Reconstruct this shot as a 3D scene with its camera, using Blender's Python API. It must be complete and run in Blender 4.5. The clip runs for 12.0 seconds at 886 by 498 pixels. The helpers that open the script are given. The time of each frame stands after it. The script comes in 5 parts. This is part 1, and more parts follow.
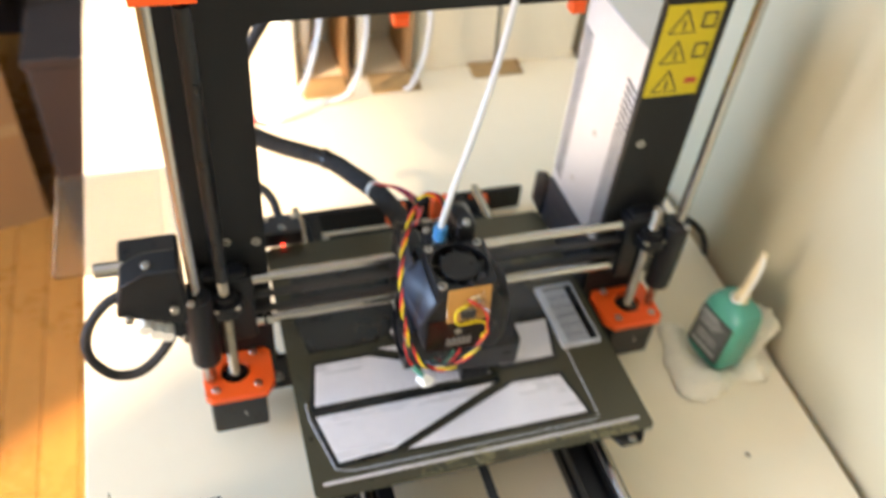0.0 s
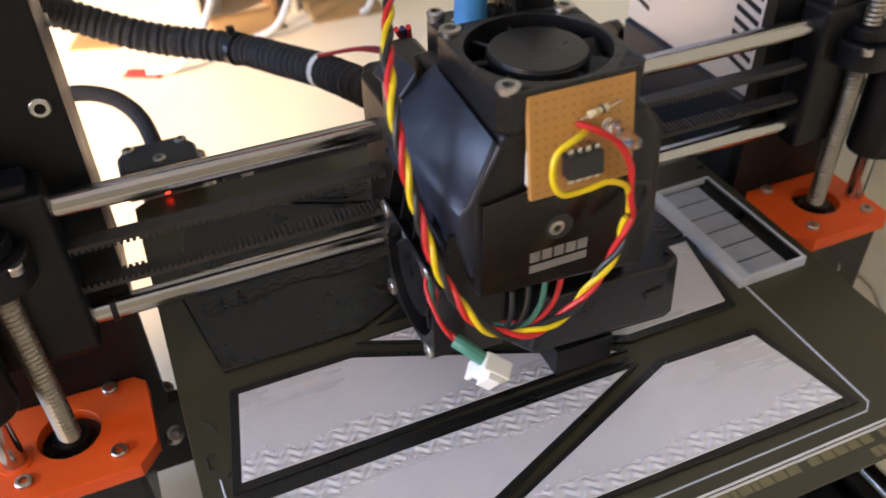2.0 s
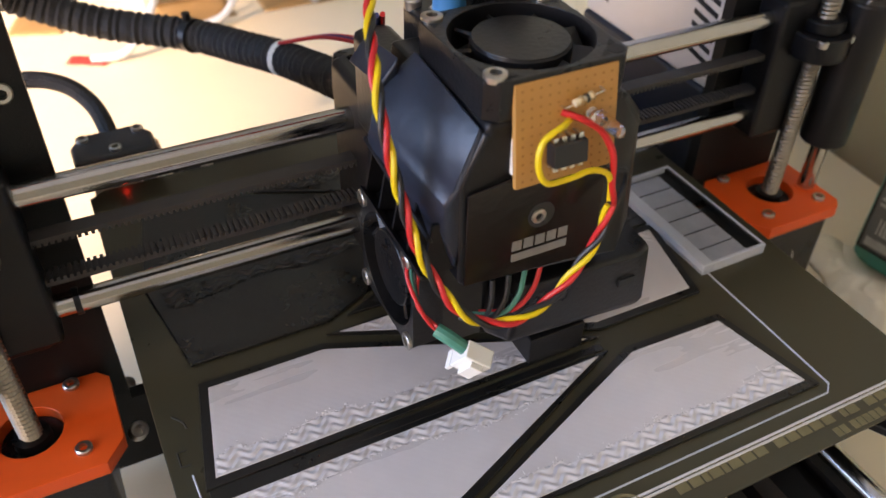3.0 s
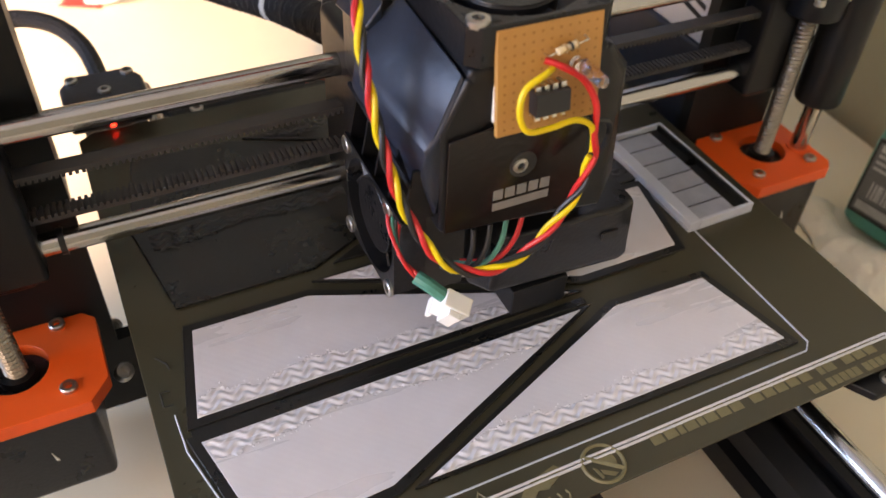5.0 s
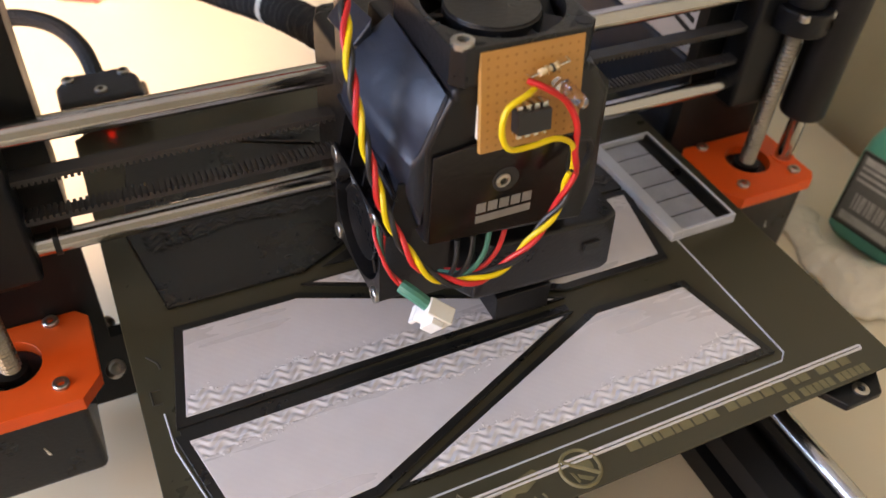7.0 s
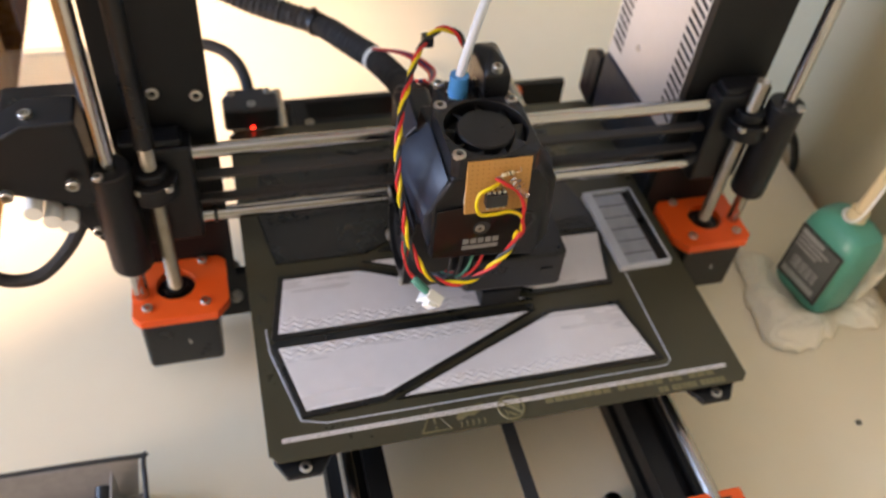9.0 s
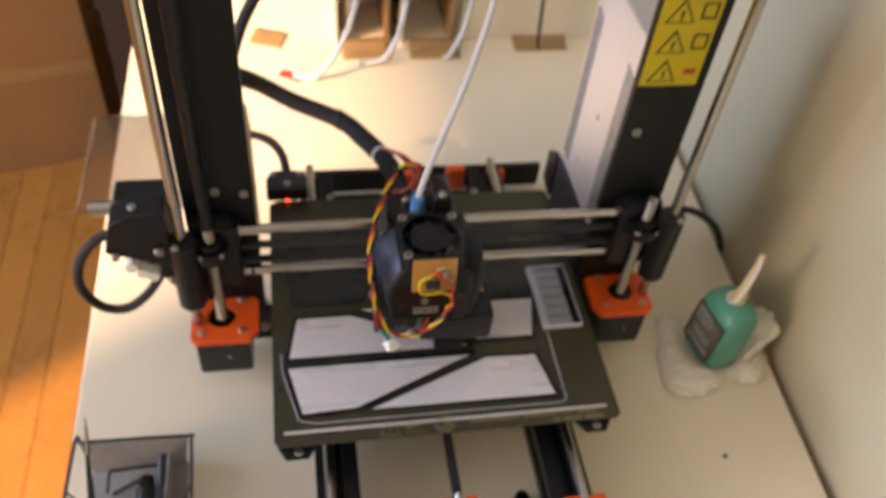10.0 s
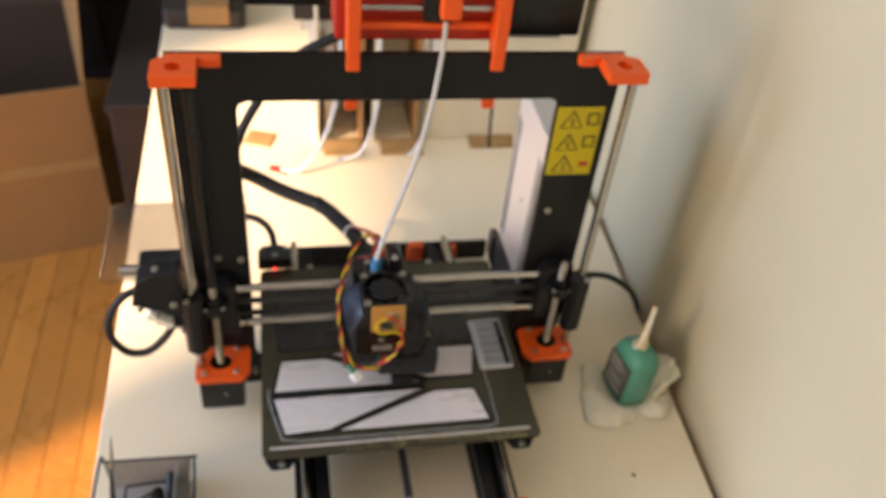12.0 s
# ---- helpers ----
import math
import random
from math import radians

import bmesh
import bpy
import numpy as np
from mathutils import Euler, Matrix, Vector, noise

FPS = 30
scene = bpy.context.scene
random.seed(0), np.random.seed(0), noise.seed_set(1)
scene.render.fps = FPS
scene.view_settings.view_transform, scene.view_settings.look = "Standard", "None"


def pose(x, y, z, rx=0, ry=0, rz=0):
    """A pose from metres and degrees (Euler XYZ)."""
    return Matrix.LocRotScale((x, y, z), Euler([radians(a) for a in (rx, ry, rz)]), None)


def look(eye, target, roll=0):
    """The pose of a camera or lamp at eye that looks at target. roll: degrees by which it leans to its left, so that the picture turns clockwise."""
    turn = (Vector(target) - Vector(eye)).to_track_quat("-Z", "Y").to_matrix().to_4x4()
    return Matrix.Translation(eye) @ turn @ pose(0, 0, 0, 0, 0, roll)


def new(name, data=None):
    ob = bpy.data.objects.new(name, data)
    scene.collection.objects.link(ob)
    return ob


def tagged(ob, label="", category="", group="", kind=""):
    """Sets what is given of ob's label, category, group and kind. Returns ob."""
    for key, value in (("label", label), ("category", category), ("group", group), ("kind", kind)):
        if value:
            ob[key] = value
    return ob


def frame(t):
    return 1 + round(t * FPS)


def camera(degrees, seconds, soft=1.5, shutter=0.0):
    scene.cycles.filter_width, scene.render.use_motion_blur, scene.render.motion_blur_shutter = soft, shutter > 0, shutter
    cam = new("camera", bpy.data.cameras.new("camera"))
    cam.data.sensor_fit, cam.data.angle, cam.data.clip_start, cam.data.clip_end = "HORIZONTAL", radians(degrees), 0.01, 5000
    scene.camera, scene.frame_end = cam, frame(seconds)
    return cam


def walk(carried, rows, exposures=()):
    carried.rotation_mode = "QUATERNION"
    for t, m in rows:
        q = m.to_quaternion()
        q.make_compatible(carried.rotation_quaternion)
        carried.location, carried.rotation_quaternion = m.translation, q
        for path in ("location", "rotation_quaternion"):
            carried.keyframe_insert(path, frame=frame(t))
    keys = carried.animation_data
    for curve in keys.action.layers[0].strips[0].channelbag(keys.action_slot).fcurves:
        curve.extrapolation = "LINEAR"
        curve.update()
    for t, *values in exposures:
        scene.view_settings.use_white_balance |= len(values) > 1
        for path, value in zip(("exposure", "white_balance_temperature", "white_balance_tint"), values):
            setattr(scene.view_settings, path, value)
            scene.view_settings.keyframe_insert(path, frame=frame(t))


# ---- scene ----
cam = camera(55.75, 12.0, 1.5, 0.5)
cam.data.dof.use_dof, cam.data.dof.focus_distance, cam.data.dof.aperture_fstop = True, 0.26, 15.0
PATH = [
    (0, pose(-0.1661, -0.4084, 0.5963, 45.52, -4.72, -16.44)),
    (0.5, pose(-0.0966, -0.4012, 0.5603, 48.69, -2.25, -8.93)),
    (1, pose(-0.0608, -0.3027, 0.4115, 50.43, -0.99, -14.19)),
    (1.5, pose(-0.0837, -0.2519, 0.3285, 49.81, -0.88, -18.57)),
    (2, pose(-0.1134, -0.2260, 0.3057, 50.52, 1.29, -23.05)),
    (2.5, pose(-0.1228, -0.2209, 0.3006, 50.33, 0.34, -25.58)),
    (3, pose(-0.1230, -0.2212, 0.3048, 49.89, -0.96, -26.37)),
    (5, pose(-0.1193, -0.2253, 0.3033, 46.95, -2.05, -25.44)),
    (5.5, pose(-0.1192, -0.2235, 0.3048, 46.57, -2.55, -25.44)),
    (6, pose(-0.1162, -0.2250, 0.3069, 46.59, -2.65, -25.34)),
    (6.5, pose(-0.1166, -0.2267, 0.3080, 46.64, -2.98, -25.22)),
    (7, pose(-0.1173, -0.2281, 0.3117, 46.44, -3.00, -24.92)),
    (7.2, pose(-0.1169, -0.2311, 0.3177, 46.57, -2.89, -24.71)),
    (8.8, pose(-0.1216, -0.3157, 0.4155, 43.82, -3.69, -16.36)),
    (9, pose(-0.1256, -0.3265, 0.4422, 42.77, -4.91, -14.14)),
    (9.5, pose(-0.1081, -0.3633, 0.5124, 40.80, -5.81, -9.20)),
    (10, pose(-0.0999, -0.4272, 0.6099, 42.62, -4.86, -8.69)),
    (10.5, pose(-0.1269, -0.5002, 0.6798, 46.35, -4.27, -9.21)),
    (11, pose(-0.1171, -0.5492, 0.7170, 47.14, -4.53, -9.01)),
    (11.5, pose(-0.1044, -0.5652, 0.7141, 48.15, -5.10, -9.45)),
    (12, pose(-0.1003, -0.5698, 0.7092, 49.10, -5.19, -9.68)),
]
EXPO = [(0.0, 1.88, 9400, 23), (0.5, 1.62, 9400, 24), (1.0, 1.68, 9000, 25), (1.5, 1.62, 8900, 28), (2.5, 1.08, 9300, 33), (3.0, 1.22, 9400, 32), (5.0, 1.42, 10100, 34), (5.5, 1.42, 10100, 34), (6.5, 1.24, 10500, 34), (7.0, 1.36, 10400, 34), (9.0, 1.40, 9800, 31), (9.5, 1.16, 10500, 33), (11.0, 1.02, 10600, 32), (12.0, 1.22, 10500, 29)]
walk(cam, PATH, EXPO)

# ---- world, sun, window light ----
world = bpy.data.worlds.new("world")
scene.world = world
world.use_nodes = True
wn = world.node_tree
sky = wn.nodes.new("ShaderNodeTexSky")
sky.sky_type = "NISHITA"
sky.sun_disc = False
sky.sun_elevation = radians(27)
sky.sun_rotation = radians(239)
wn.links.new(sky.outputs[0], wn.nodes["Background"].inputs[0])
wn.nodes["Background"].inputs[1].default_value = 0.12

SUN_FROM = Vector((-1.0, -0.6, 0.6))
sun = new("sun", bpy.data.lights.new("sun", "SUN"))
sun.data.energy = 5.0
sun.data.angle = radians(2.4)
sun.data.color = (1.0, 0.9, 0.76)
sun.matrix_world = look(SUN_FROM * 4, (0, 0, 0))

# sky light standing in the two window openings
for name, y, wide, z, high, power, tone in (("window_light_south", -0.98, 0.68, 0.79, 1.48, 15, (0.76, 0.88, 1.0)), ("window_light_north", 0.15, 1.13, 0.82, 1.50, 37, (0.20, 0.49, 1.0))):
    lamp = new(name, bpy.data.lights.new(name, "AREA"))
    lamp.data.shape = "RECTANGLE"
    lamp.data.size, lamp.data.size_y = wide, high
    lamp.data.energy = power
    lamp.data.color = tone
    lamp.matrix_world = look((-2.49, y, z), (0.0, y, z))


# ---- materials ----
def mat(name, color, rough=0.5, metal=0.0, vary=0.12, scale=40.0, bump=0.0, bscale=300.0, spec=0.5, random_piece=0.0, coat=0.0):
    m = bpy.data.materials.new(name)
    m.use_nodes = True
    t = m.node_tree
    b = t.nodes["Principled BSDF"]
    b.inputs["Metallic"].default_value = metal
    b.inputs["Specular IOR Level"].default_value = spec
    b.inputs["Coat Weight"].default_value = coat
    co = t.nodes.new("ShaderNodeTexCoord")
    n1 = t.nodes.new("ShaderNodeTexNoise")
    n1.inputs["Scale"].default_value = scale
    n1.inputs["Detail"].default_value = 6
    n2 = t.nodes.new("ShaderNodeTexNoise")
    n2.inputs["Scale"].default_value = scale * 9
    n2.inputs["Detail"].default_value = 4
    for n in (n1, n2):
        t.links.new(co.outputs["Object"], n.inputs["Vector"])
    mix = t.nodes.new("ShaderNodeMath")
    mix.operation = "MULTIPLY_ADD"
    t.links.new(n2.outputs[0], mix.inputs[0])
    mix.inputs[1].default_value = 0.4
    t.links.new(n1.outputs[0], mix.inputs[2])
    ramp = t.nodes.new("ShaderNodeMapRange")
    ramp.inputs[1].default_value, ramp.inputs[2].default_value = 0.4, 1.0
    ramp.inputs[3].default_value, ramp.inputs[4].default_value = 1 - vary, 1 + vary
    t.links.new(mix.outputs[0], ramp.inputs[0])
    val = ramp.outputs[0]
    if random_piece:
        oi = t.nodes.new("ShaderNodeObjectInfo")
        r2 = t.nodes.new("ShaderNodeMapRange")
        r2.inputs[3].default_value, r2.inputs[4].default_value = 1 - random_piece, 1 + random_piece
        t.links.new(oi.outputs["Random"], r2.inputs[0])
        mu = t.nodes.new("ShaderNodeMath")
        mu.operation = "MULTIPLY"
        t.links.new(val, mu.inputs[0])
        t.links.new(r2.outputs[0], mu.inputs[1])
        val = mu.outputs[0]
    col = t.nodes.new("ShaderNodeVectorMath")
    col.operation = "SCALE"
    col.inputs[0].default_value = color
    t.links.new(val, col.inputs["Scale"])
    t.links.new(col.outputs[0], b.inputs["Base Color"])
    rr = t.nodes.new("ShaderNodeMapRange")
    rr.inputs[1].default_value, rr.inputs[2].default_value = 0.3, 0.9
    rr.inputs[3].default_value, rr.inputs[4].default_value = max(rough * 0.8, 0.02), min(rough * 1.25, 1)
    t.links.new(mix.outputs[0], rr.inputs[0])
    t.links.new(rr.outputs[0], b.inputs["Roughness"])
    if bump:
        n3 = t.nodes.new("ShaderNodeTexNoise")
        n3.inputs["Scale"].default_value = bscale
        n3.inputs["Detail"].default_value = 5
        t.links.new(co.outputs["Object"], n3.inputs["Vector"])
        bp = t.nodes.new("ShaderNodeBump")
        bp.inputs["Strength"].default_value = bump
        bp.inputs["Distance"].default_value = 0.002
        t.links.new(n3.outputs[0], bp.inputs["Height"])
        t.links.new(bp.outputs[0], b.inputs["Normal"])
    return m


def layered(name, color, rough, step=0.0002, strength=0.5, axis="Z", vary=0.12, spec=0.5, metal=0.0, scale=40.0):
    """Printed plastic: fine layer lines along one axis."""
    m = mat(name, color, rough, metal, vary, scale, spec=spec)
    t = m.node_tree
    co = t.nodes.new("ShaderNodeTexCoord")
    w = t.nodes.new("ShaderNodeTexWave")
    w.bands_direction = axis
    w.inputs["Scale"].default_value = 0.314 / step / 6.283 * 2
    w.inputs["Distortion"].default_value = 0.6
    w.inputs["Detail"].default_value = 2
    t.links.new(co.outputs["Object"], w.inputs["Vector"])
    bp = t.nodes.new("ShaderNodeBump")
    bp.inputs["Strength"].default_value = strength
    bp.inputs["Distance"].default_value = 0.0003
    t.links.new(w.outputs["Fac"], bp.inputs["Height"])
    t.links.new(bp.outputs[0], t.nodes["Principled BSDF"].inputs["Normal"])
    return m


def clear(name, color, rough=0.05, ior=1.45):
    m = bpy.data.materials.new(name)
    m.use_nodes = True
    b = m.node_tree.nodes["Principled BSDF"]
    b.inputs["Base Color"].default_value = (*color, 1)
    b.inputs["Transmission Weight"].default_value = 1.0
    b.inputs["Roughness"].default_value = rough
    b.inputs["IOR"].default_value = ior
    return m


def glow(name, color, power):
    m = bpy.data.materials.new(name)
    m.use_nodes = True
    b = m.node_tree.nodes["Principled BSDF"]
    b.inputs["Base Color"].default_value = (*color, 1)
    b.inputs["Emission Color"].default_value = (*color, 1)
    b.inputs["Emission Strength"].default_value = power
    return m


TABLE = mat("white_laminate", (0.86, 0.745, 0.555), 0.33, 0, 0.035, 6, 0.03, 500)
WALL = mat("cream_wall_paint", (0.48, 0.43, 0.302), 0.8, 0, 0.05, 5, 0.25, 160)
CEIL = mat("white_ceiling_paint", (0.8, 0.79, 0.75), 0.9, 0, 0.03, 4, 0.1, 90)
PLANK = mat("oak_plank", (0.50, 0.195, 0.045), 0.26, 0, 0.2, 5, 0.05, 200, random_piece=0.1)
JOINT = mat("floor_joint", (0.32, 0.14, 0.045), 0.8)
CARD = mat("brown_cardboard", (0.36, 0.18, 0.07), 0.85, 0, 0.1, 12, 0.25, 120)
# brown cardboard darkened to stand for shade inside the box
CARD_SHADE = mat("cardboard_in_shade", (0.055, 0.033, 0.022), 0.9, 0, 0.12, 9, 0.2, 120)
FURN = mat("dark_cabinet", (0.03, 0.022, 0.02), 0.5, 0, 0.2, 6, 0.05, 80)
FRAME = mat("black_powder_coat", (0.007, 0.007, 0.0075), 0.40, 0.0, 0.2, 30, 0.12, 1800, spec=0.28)
BLACK = layered("black_print", (0.008, 0.008, 0.0095), 0.34, strength=0.12, vary=0.2, spec=0.32)
BLACKV = layered("black_print_ribbed", (0.010, 0.010, 0.011), 0.38, 0.0011, 0.7, vary=0.2, spec=0.4)
PLASTIC = mat("black_plastic", (0.008, 0.008, 0.009), 0.28, 0, 0.25, 60, 0.08, 700, spec=0.4)
RUBBER = mat("black_sleeve", (0.013, 0.013, 0.014), 0.6, 0, 0.3, 90, 0.6, 900)
ORANGE = layered("orange_print", (0.95, 0.105, 0.016), 0.42, 0.0003, 0.2, vary=0.06)
REDCLEAR = mat("red_translucent_print", (0.55, 0.035, 0.02), 0.35, 0, 0.2, 60)
STEEL = mat("polished_steel_rod", (0.50, 0.475, 0.445), 0.15, 1.0, 0.06, 70, 0.02, 900)
BELT = mat("rubber_belt", (0.04, 0.036, 0.036), 0.5, 0, 0.2, 200)
# black plastic; the blue in its base colour stands for reflected sky
SHOULDER = mat("black_plastic_sky_tint", (0.008, 0.014, 0.026), 0.36, 0, 0.35, 80, 0.14, 130, spec=0.6)
COVERG = mat("dark_grey_print", (0.024, 0.024, 0.026), 0.42, 0, 0.2, 60, 0.15, 900)
COVER = mat("glossy_black_plastic", (0.009, 0.006, 0.0055), 0.2, 0, 0.25, 60, 0.04, 700, spec=0.4)
SCREW = mat("threaded_steel", (0.36, 0.315, 0.26), 0.4, 1.0, 0.2, 120)
BOLT = mat("zinc_bolt", (0.55, 0.52, 0.47), 0.3, 1.0, 0.15, 300)
SHEET = mat("olive_coated_steel", (0.062, 0.056, 0.034), 0.29, 0.25, 0.05, 22, 0.05, 3000)
GOLD = mat("sheet_print_gold", (0.17, 0.14, 0.065), 0.5, 0, 0.25, 200)
PRBLACK = mat("black_filament", (0.009, 0.0088, 0.0085), 0.27, 0, 0.25, 40, 0.06, 600, spec=0.6)
PRWHITE = layered("pale_grey_filament", (0.70, 0.67, 0.68), 0.26, 0.0005, 0.02, "DIAGONAL", 0.08, metal=0.15, scale=14.0)


def silky_streaks(m, angle, lo, hi):
    """Long streaks of finer and coarser gloss, as a nozzle ironed them."""
    t = m.node_tree
    b = t.nodes["Principled BSDF"]
    co = t.nodes.new("ShaderNodeTexCoord")
    mp = t.nodes.new("ShaderNodeMapping")
    mp.inputs["Rotation"].default_value = (0, 0, radians(angle))
    mp.inputs["Scale"].default_value = (9, 70, 9)
    n = t.nodes.new("ShaderNodeTexNoise")
    n.inputs["Scale"].default_value = 1.0
    n.inputs["Detail"].default_value = 4
    r = t.nodes.new("ShaderNodeMapRange")
    r.inputs[1].default_value, r.inputs[2].default_value = 0.3, 0.7
    r.inputs[3].default_value, r.inputs[4].default_value = lo, hi
    t.links.new(co.outputs["Object"], mp.inputs["Vector"])
    t.links.new(mp.outputs[0], n.inputs["Vector"])
    t.links.new(n.outputs[0], r.inputs[0])
    t.links.new(r.outputs[0], b.inputs["Roughness"])
    bp = t.nodes.new("ShaderNodeBump")
    bp.inputs["Strength"].default_value = 0.05
    bp.inputs["Distance"].default_value = 0.00015
    t.links.new(n.outputs[0], bp.inputs["Height"])
    old = b.inputs["Normal"].links[0].from_socket
    t.links.new(old, bp.inputs["Normal"])
    t.links.new(bp.outputs[0], b.inputs["Normal"])


silky_streaks(PRWHITE, 24, 0.20, 0.42)
PALE = mat("pale_blue_filament", (0.50, 0.54, 0.60), 0.4, 0, 0.08, 60)
PCB = mat("tan_board", (0.50, 0.235, 0.065), 0.45, 0, 0.1, 60, 0.05, 900)
# darker tan standing for shade in the board's holes
PCBD = mat("board_hole_shade", (0.36, 0.16, 0.043), 0.7)
CHIP = mat("chip_plastic", (0.015, 0.015, 0.016), 0.4)
SILVER = mat("silver_pins", (0.75, 0.73, 0.68), 0.25, 1.0, 0.1, 300)
YELLOW = mat("yellow_wire", (0.75, 0.52, 0.015), 0.4, 0, 0.08, 90)
RED = mat("red_wire", (0.62, 0.02, 0.02), 0.4, 0, 0.08, 90)
BLKW = mat("black_wire", (0.012, 0.012, 0.012), 0.42, 0, 0.1, 90)
BLUEW = mat("navy_wire", (0.02, 0.03, 0.12), 0.42, 0, 0.1, 90)
GREEN = mat("green_shrink_tube", (0.03, 0.22, 0.16), 0.42, 0, 0.1, 90)
WHITEP = mat("white_connector", (0.82, 0.81, 0.76), 0.4, 0, 0.04, 90)
TUBE = mat("ptfe_tube", (0.55, 0.58, 0.61), 0.35, 0, 0.04, 30)
BLUEP = mat("blue_collet", (0.02, 0.25, 0.55), 0.35)
PSU = mat("zinc_sheet", (0.70, 0.70, 0.71), 0.38, 0.55, 0.05, 20, 0.04, 700)
# dark tone for shade in slots, holes and gaps; also the cover dial
SHADE_DARK = mat("shade_dark", (0.02, 0.02, 0.02), 0.7)
STICK = mat("yellow_sticker", (0.55, 0.42, 0.015), 0.4, 0, 0.06, 60)
INK = mat("sticker_ink", (0.02, 0.02, 0.015), 0.5)
INKRED = mat("sticker_red", (0.45, 0.05, 0.03), 0.5)
TEAL = mat("teal_bottle", (0.035, 0.30, 0.225), 0.38, 0, 0.08, 25, 0.06, 200, coat=0.2)
LABEL = mat("dark_label", (0.11, 0.115, 0.11), 0.35, 0, 0.2, 60)
LABELP = mat("label_print", (0.36, 0.36, 0.34), 0.45, 0, 0.25, 150)
CREAM = mat("cream_nozzle", (0.72, 0.58, 0.36), 0.42, 0, 0.06, 60)
TISSUE = mat("tissue_paper", (0.84, 0.76, 0.61), 0.9, 0, 0.04, 60, 0.2, 300)
TAPE = mat("brown_tape", (0.40, 0.235, 0.10), 0.4, 0, 0.12, 40)
BOARD = mat("white_foam_board", (0.72, 0.66, 0.53), 0.7, 0, 0.05, 10)
REDTAPE = mat("red_tape", (0.62, 0.06, 0.05), 0.45, 0, 0.1, 60)
CLEAR = clear("clear_acrylic", (0.86, 0.87, 0.89), 0.12)
CELL = mat("grey_filament", (0.34, 0.36, 0.40), 0.4, 0, 0.15, 120)
MARKG = mat("grey_mark", (0.20, 0.19, 0.18), 0.45, 0, 0.15, 200)
BRUSH = mat("grey_bars", (0.30, 0.28, 0.27), 0.5, 0, 0.15, 200)
LED = glow("red_led", (1.0, 0.03, 0.02), 4.0)
LEDCLEAR = clear("clear_led", (0.98, 0.90, 0.88), 0.08, 1.4)
MESHM = mat("black_wire_mesh", (0.02, 0.02, 0.022), 0.45)


# ---- builders ----
def ob_from(name, bm, m, parent=None, label="", smooth=True, bevel=0.0, seg=2):
    me = bpy.data.meshes.new(name)
    if bevel:
        bmesh.ops.recalc_face_normals(bm, faces=bm.faces)
    bm.to_mesh(me)
    bm.free()
    ob = new(name, me)
    me.materials.append(m)
    if smooth:
        me.polygons.foreach_set("use_smooth", [True] * len(me.polygons))
        if not bevel:
            me.set_sharp_from_angle(angle=radians(35))
    if bevel:
        mb = ob.modifiers.new("bevel", "BEVEL")
        mb.width, mb.segments, mb.limit_method, mb.angle_limit = bevel, seg, "ANGLE", radians(40)
        mb.harden_normals = smooth
    if parent:
        ob.parent = parent
    if label:
        tagged(ob, label)
    return ob


part = ob_from


def thing(name, label, category, group="", kind=""):
    return tagged(new(name), label, category, group, kind)


def box_bm(*boxes):
    bm = bmesh.new()
    for x0, x1, y0, y1, z0, z1 in boxes:
        m = Matrix.Translation(((x0 + x1) / 2, (y0 + y1) / 2, (z0 + z1) / 2)) @ Matrix.Diagonal((x1 - x0, y1 - y0, z1 - z0, 1))
        bmesh.ops.create_cube(bm, size=1, matrix=m)
    return bm


def cyl_bm(items, n=28):
    """Each item: two ends, radius at each end."""
    bm = bmesh.new()
    for a, b, r0, r1 in items:
        a, b = Vector(a), Vector(b)
        q = (b - a).to_track_quat("Z", "Y").to_matrix().to_4x4()
        m = Matrix.Translation((a + b) / 2) @ q
        bmesh.ops.create_cone(bm, cap_ends=True, segments=n, radius1=r0, radius2=r1, depth=(b - a).length, matrix=m)
    return bm


def prism_bm(points, z0, z1, m=None):
    """Upright prism over a plan outline."""
    bm = bmesh.new()
    low = [bm.verts.new((x, y, z0)) for x, y in points]
    f = bm.faces.new(low)
    r = bmesh.ops.extrude_face_region(bm, geom=[f])
    bmesh.ops.translate(bm, verts=[v for v in r["geom"] if isinstance(v, bmesh.types.BMVert)], vec=(0, 0, z1 - z0))
    bmesh.ops.recalc_face_normals(bm, faces=bm.faces)
    if m is not None:
        bm.transform(m)
    return bm


def merge(*bms):
    out = bmesh.new()
    for b in bms:
        me = bpy.data.meshes.new("tmp")
        b.to_mesh(me)
        b.free()
        out.from_mesh(me)
        bpy.data.meshes.remove(me)
    return out


def smooth_path(points, n=10):
    pts = [Vector(p) for p in points]
    out = []
    for i in range(len(pts) - 1):
        p0, p1, p2, p3 = pts[max(i - 1, 0)], pts[i], pts[i + 1], pts[min(i + 2, len(pts) - 1)]
        for k in range(n):
            t = k / n
            out.append(0.5 * (2 * p1 + (p2 - p0) * t + (2 * p0 - 5 * p1 + 4 * p2 - p3) * t * t + (3 * p1 - p0 - 3 * p2 + p3) * t ** 3))
    out.append(pts[-1])
    return out


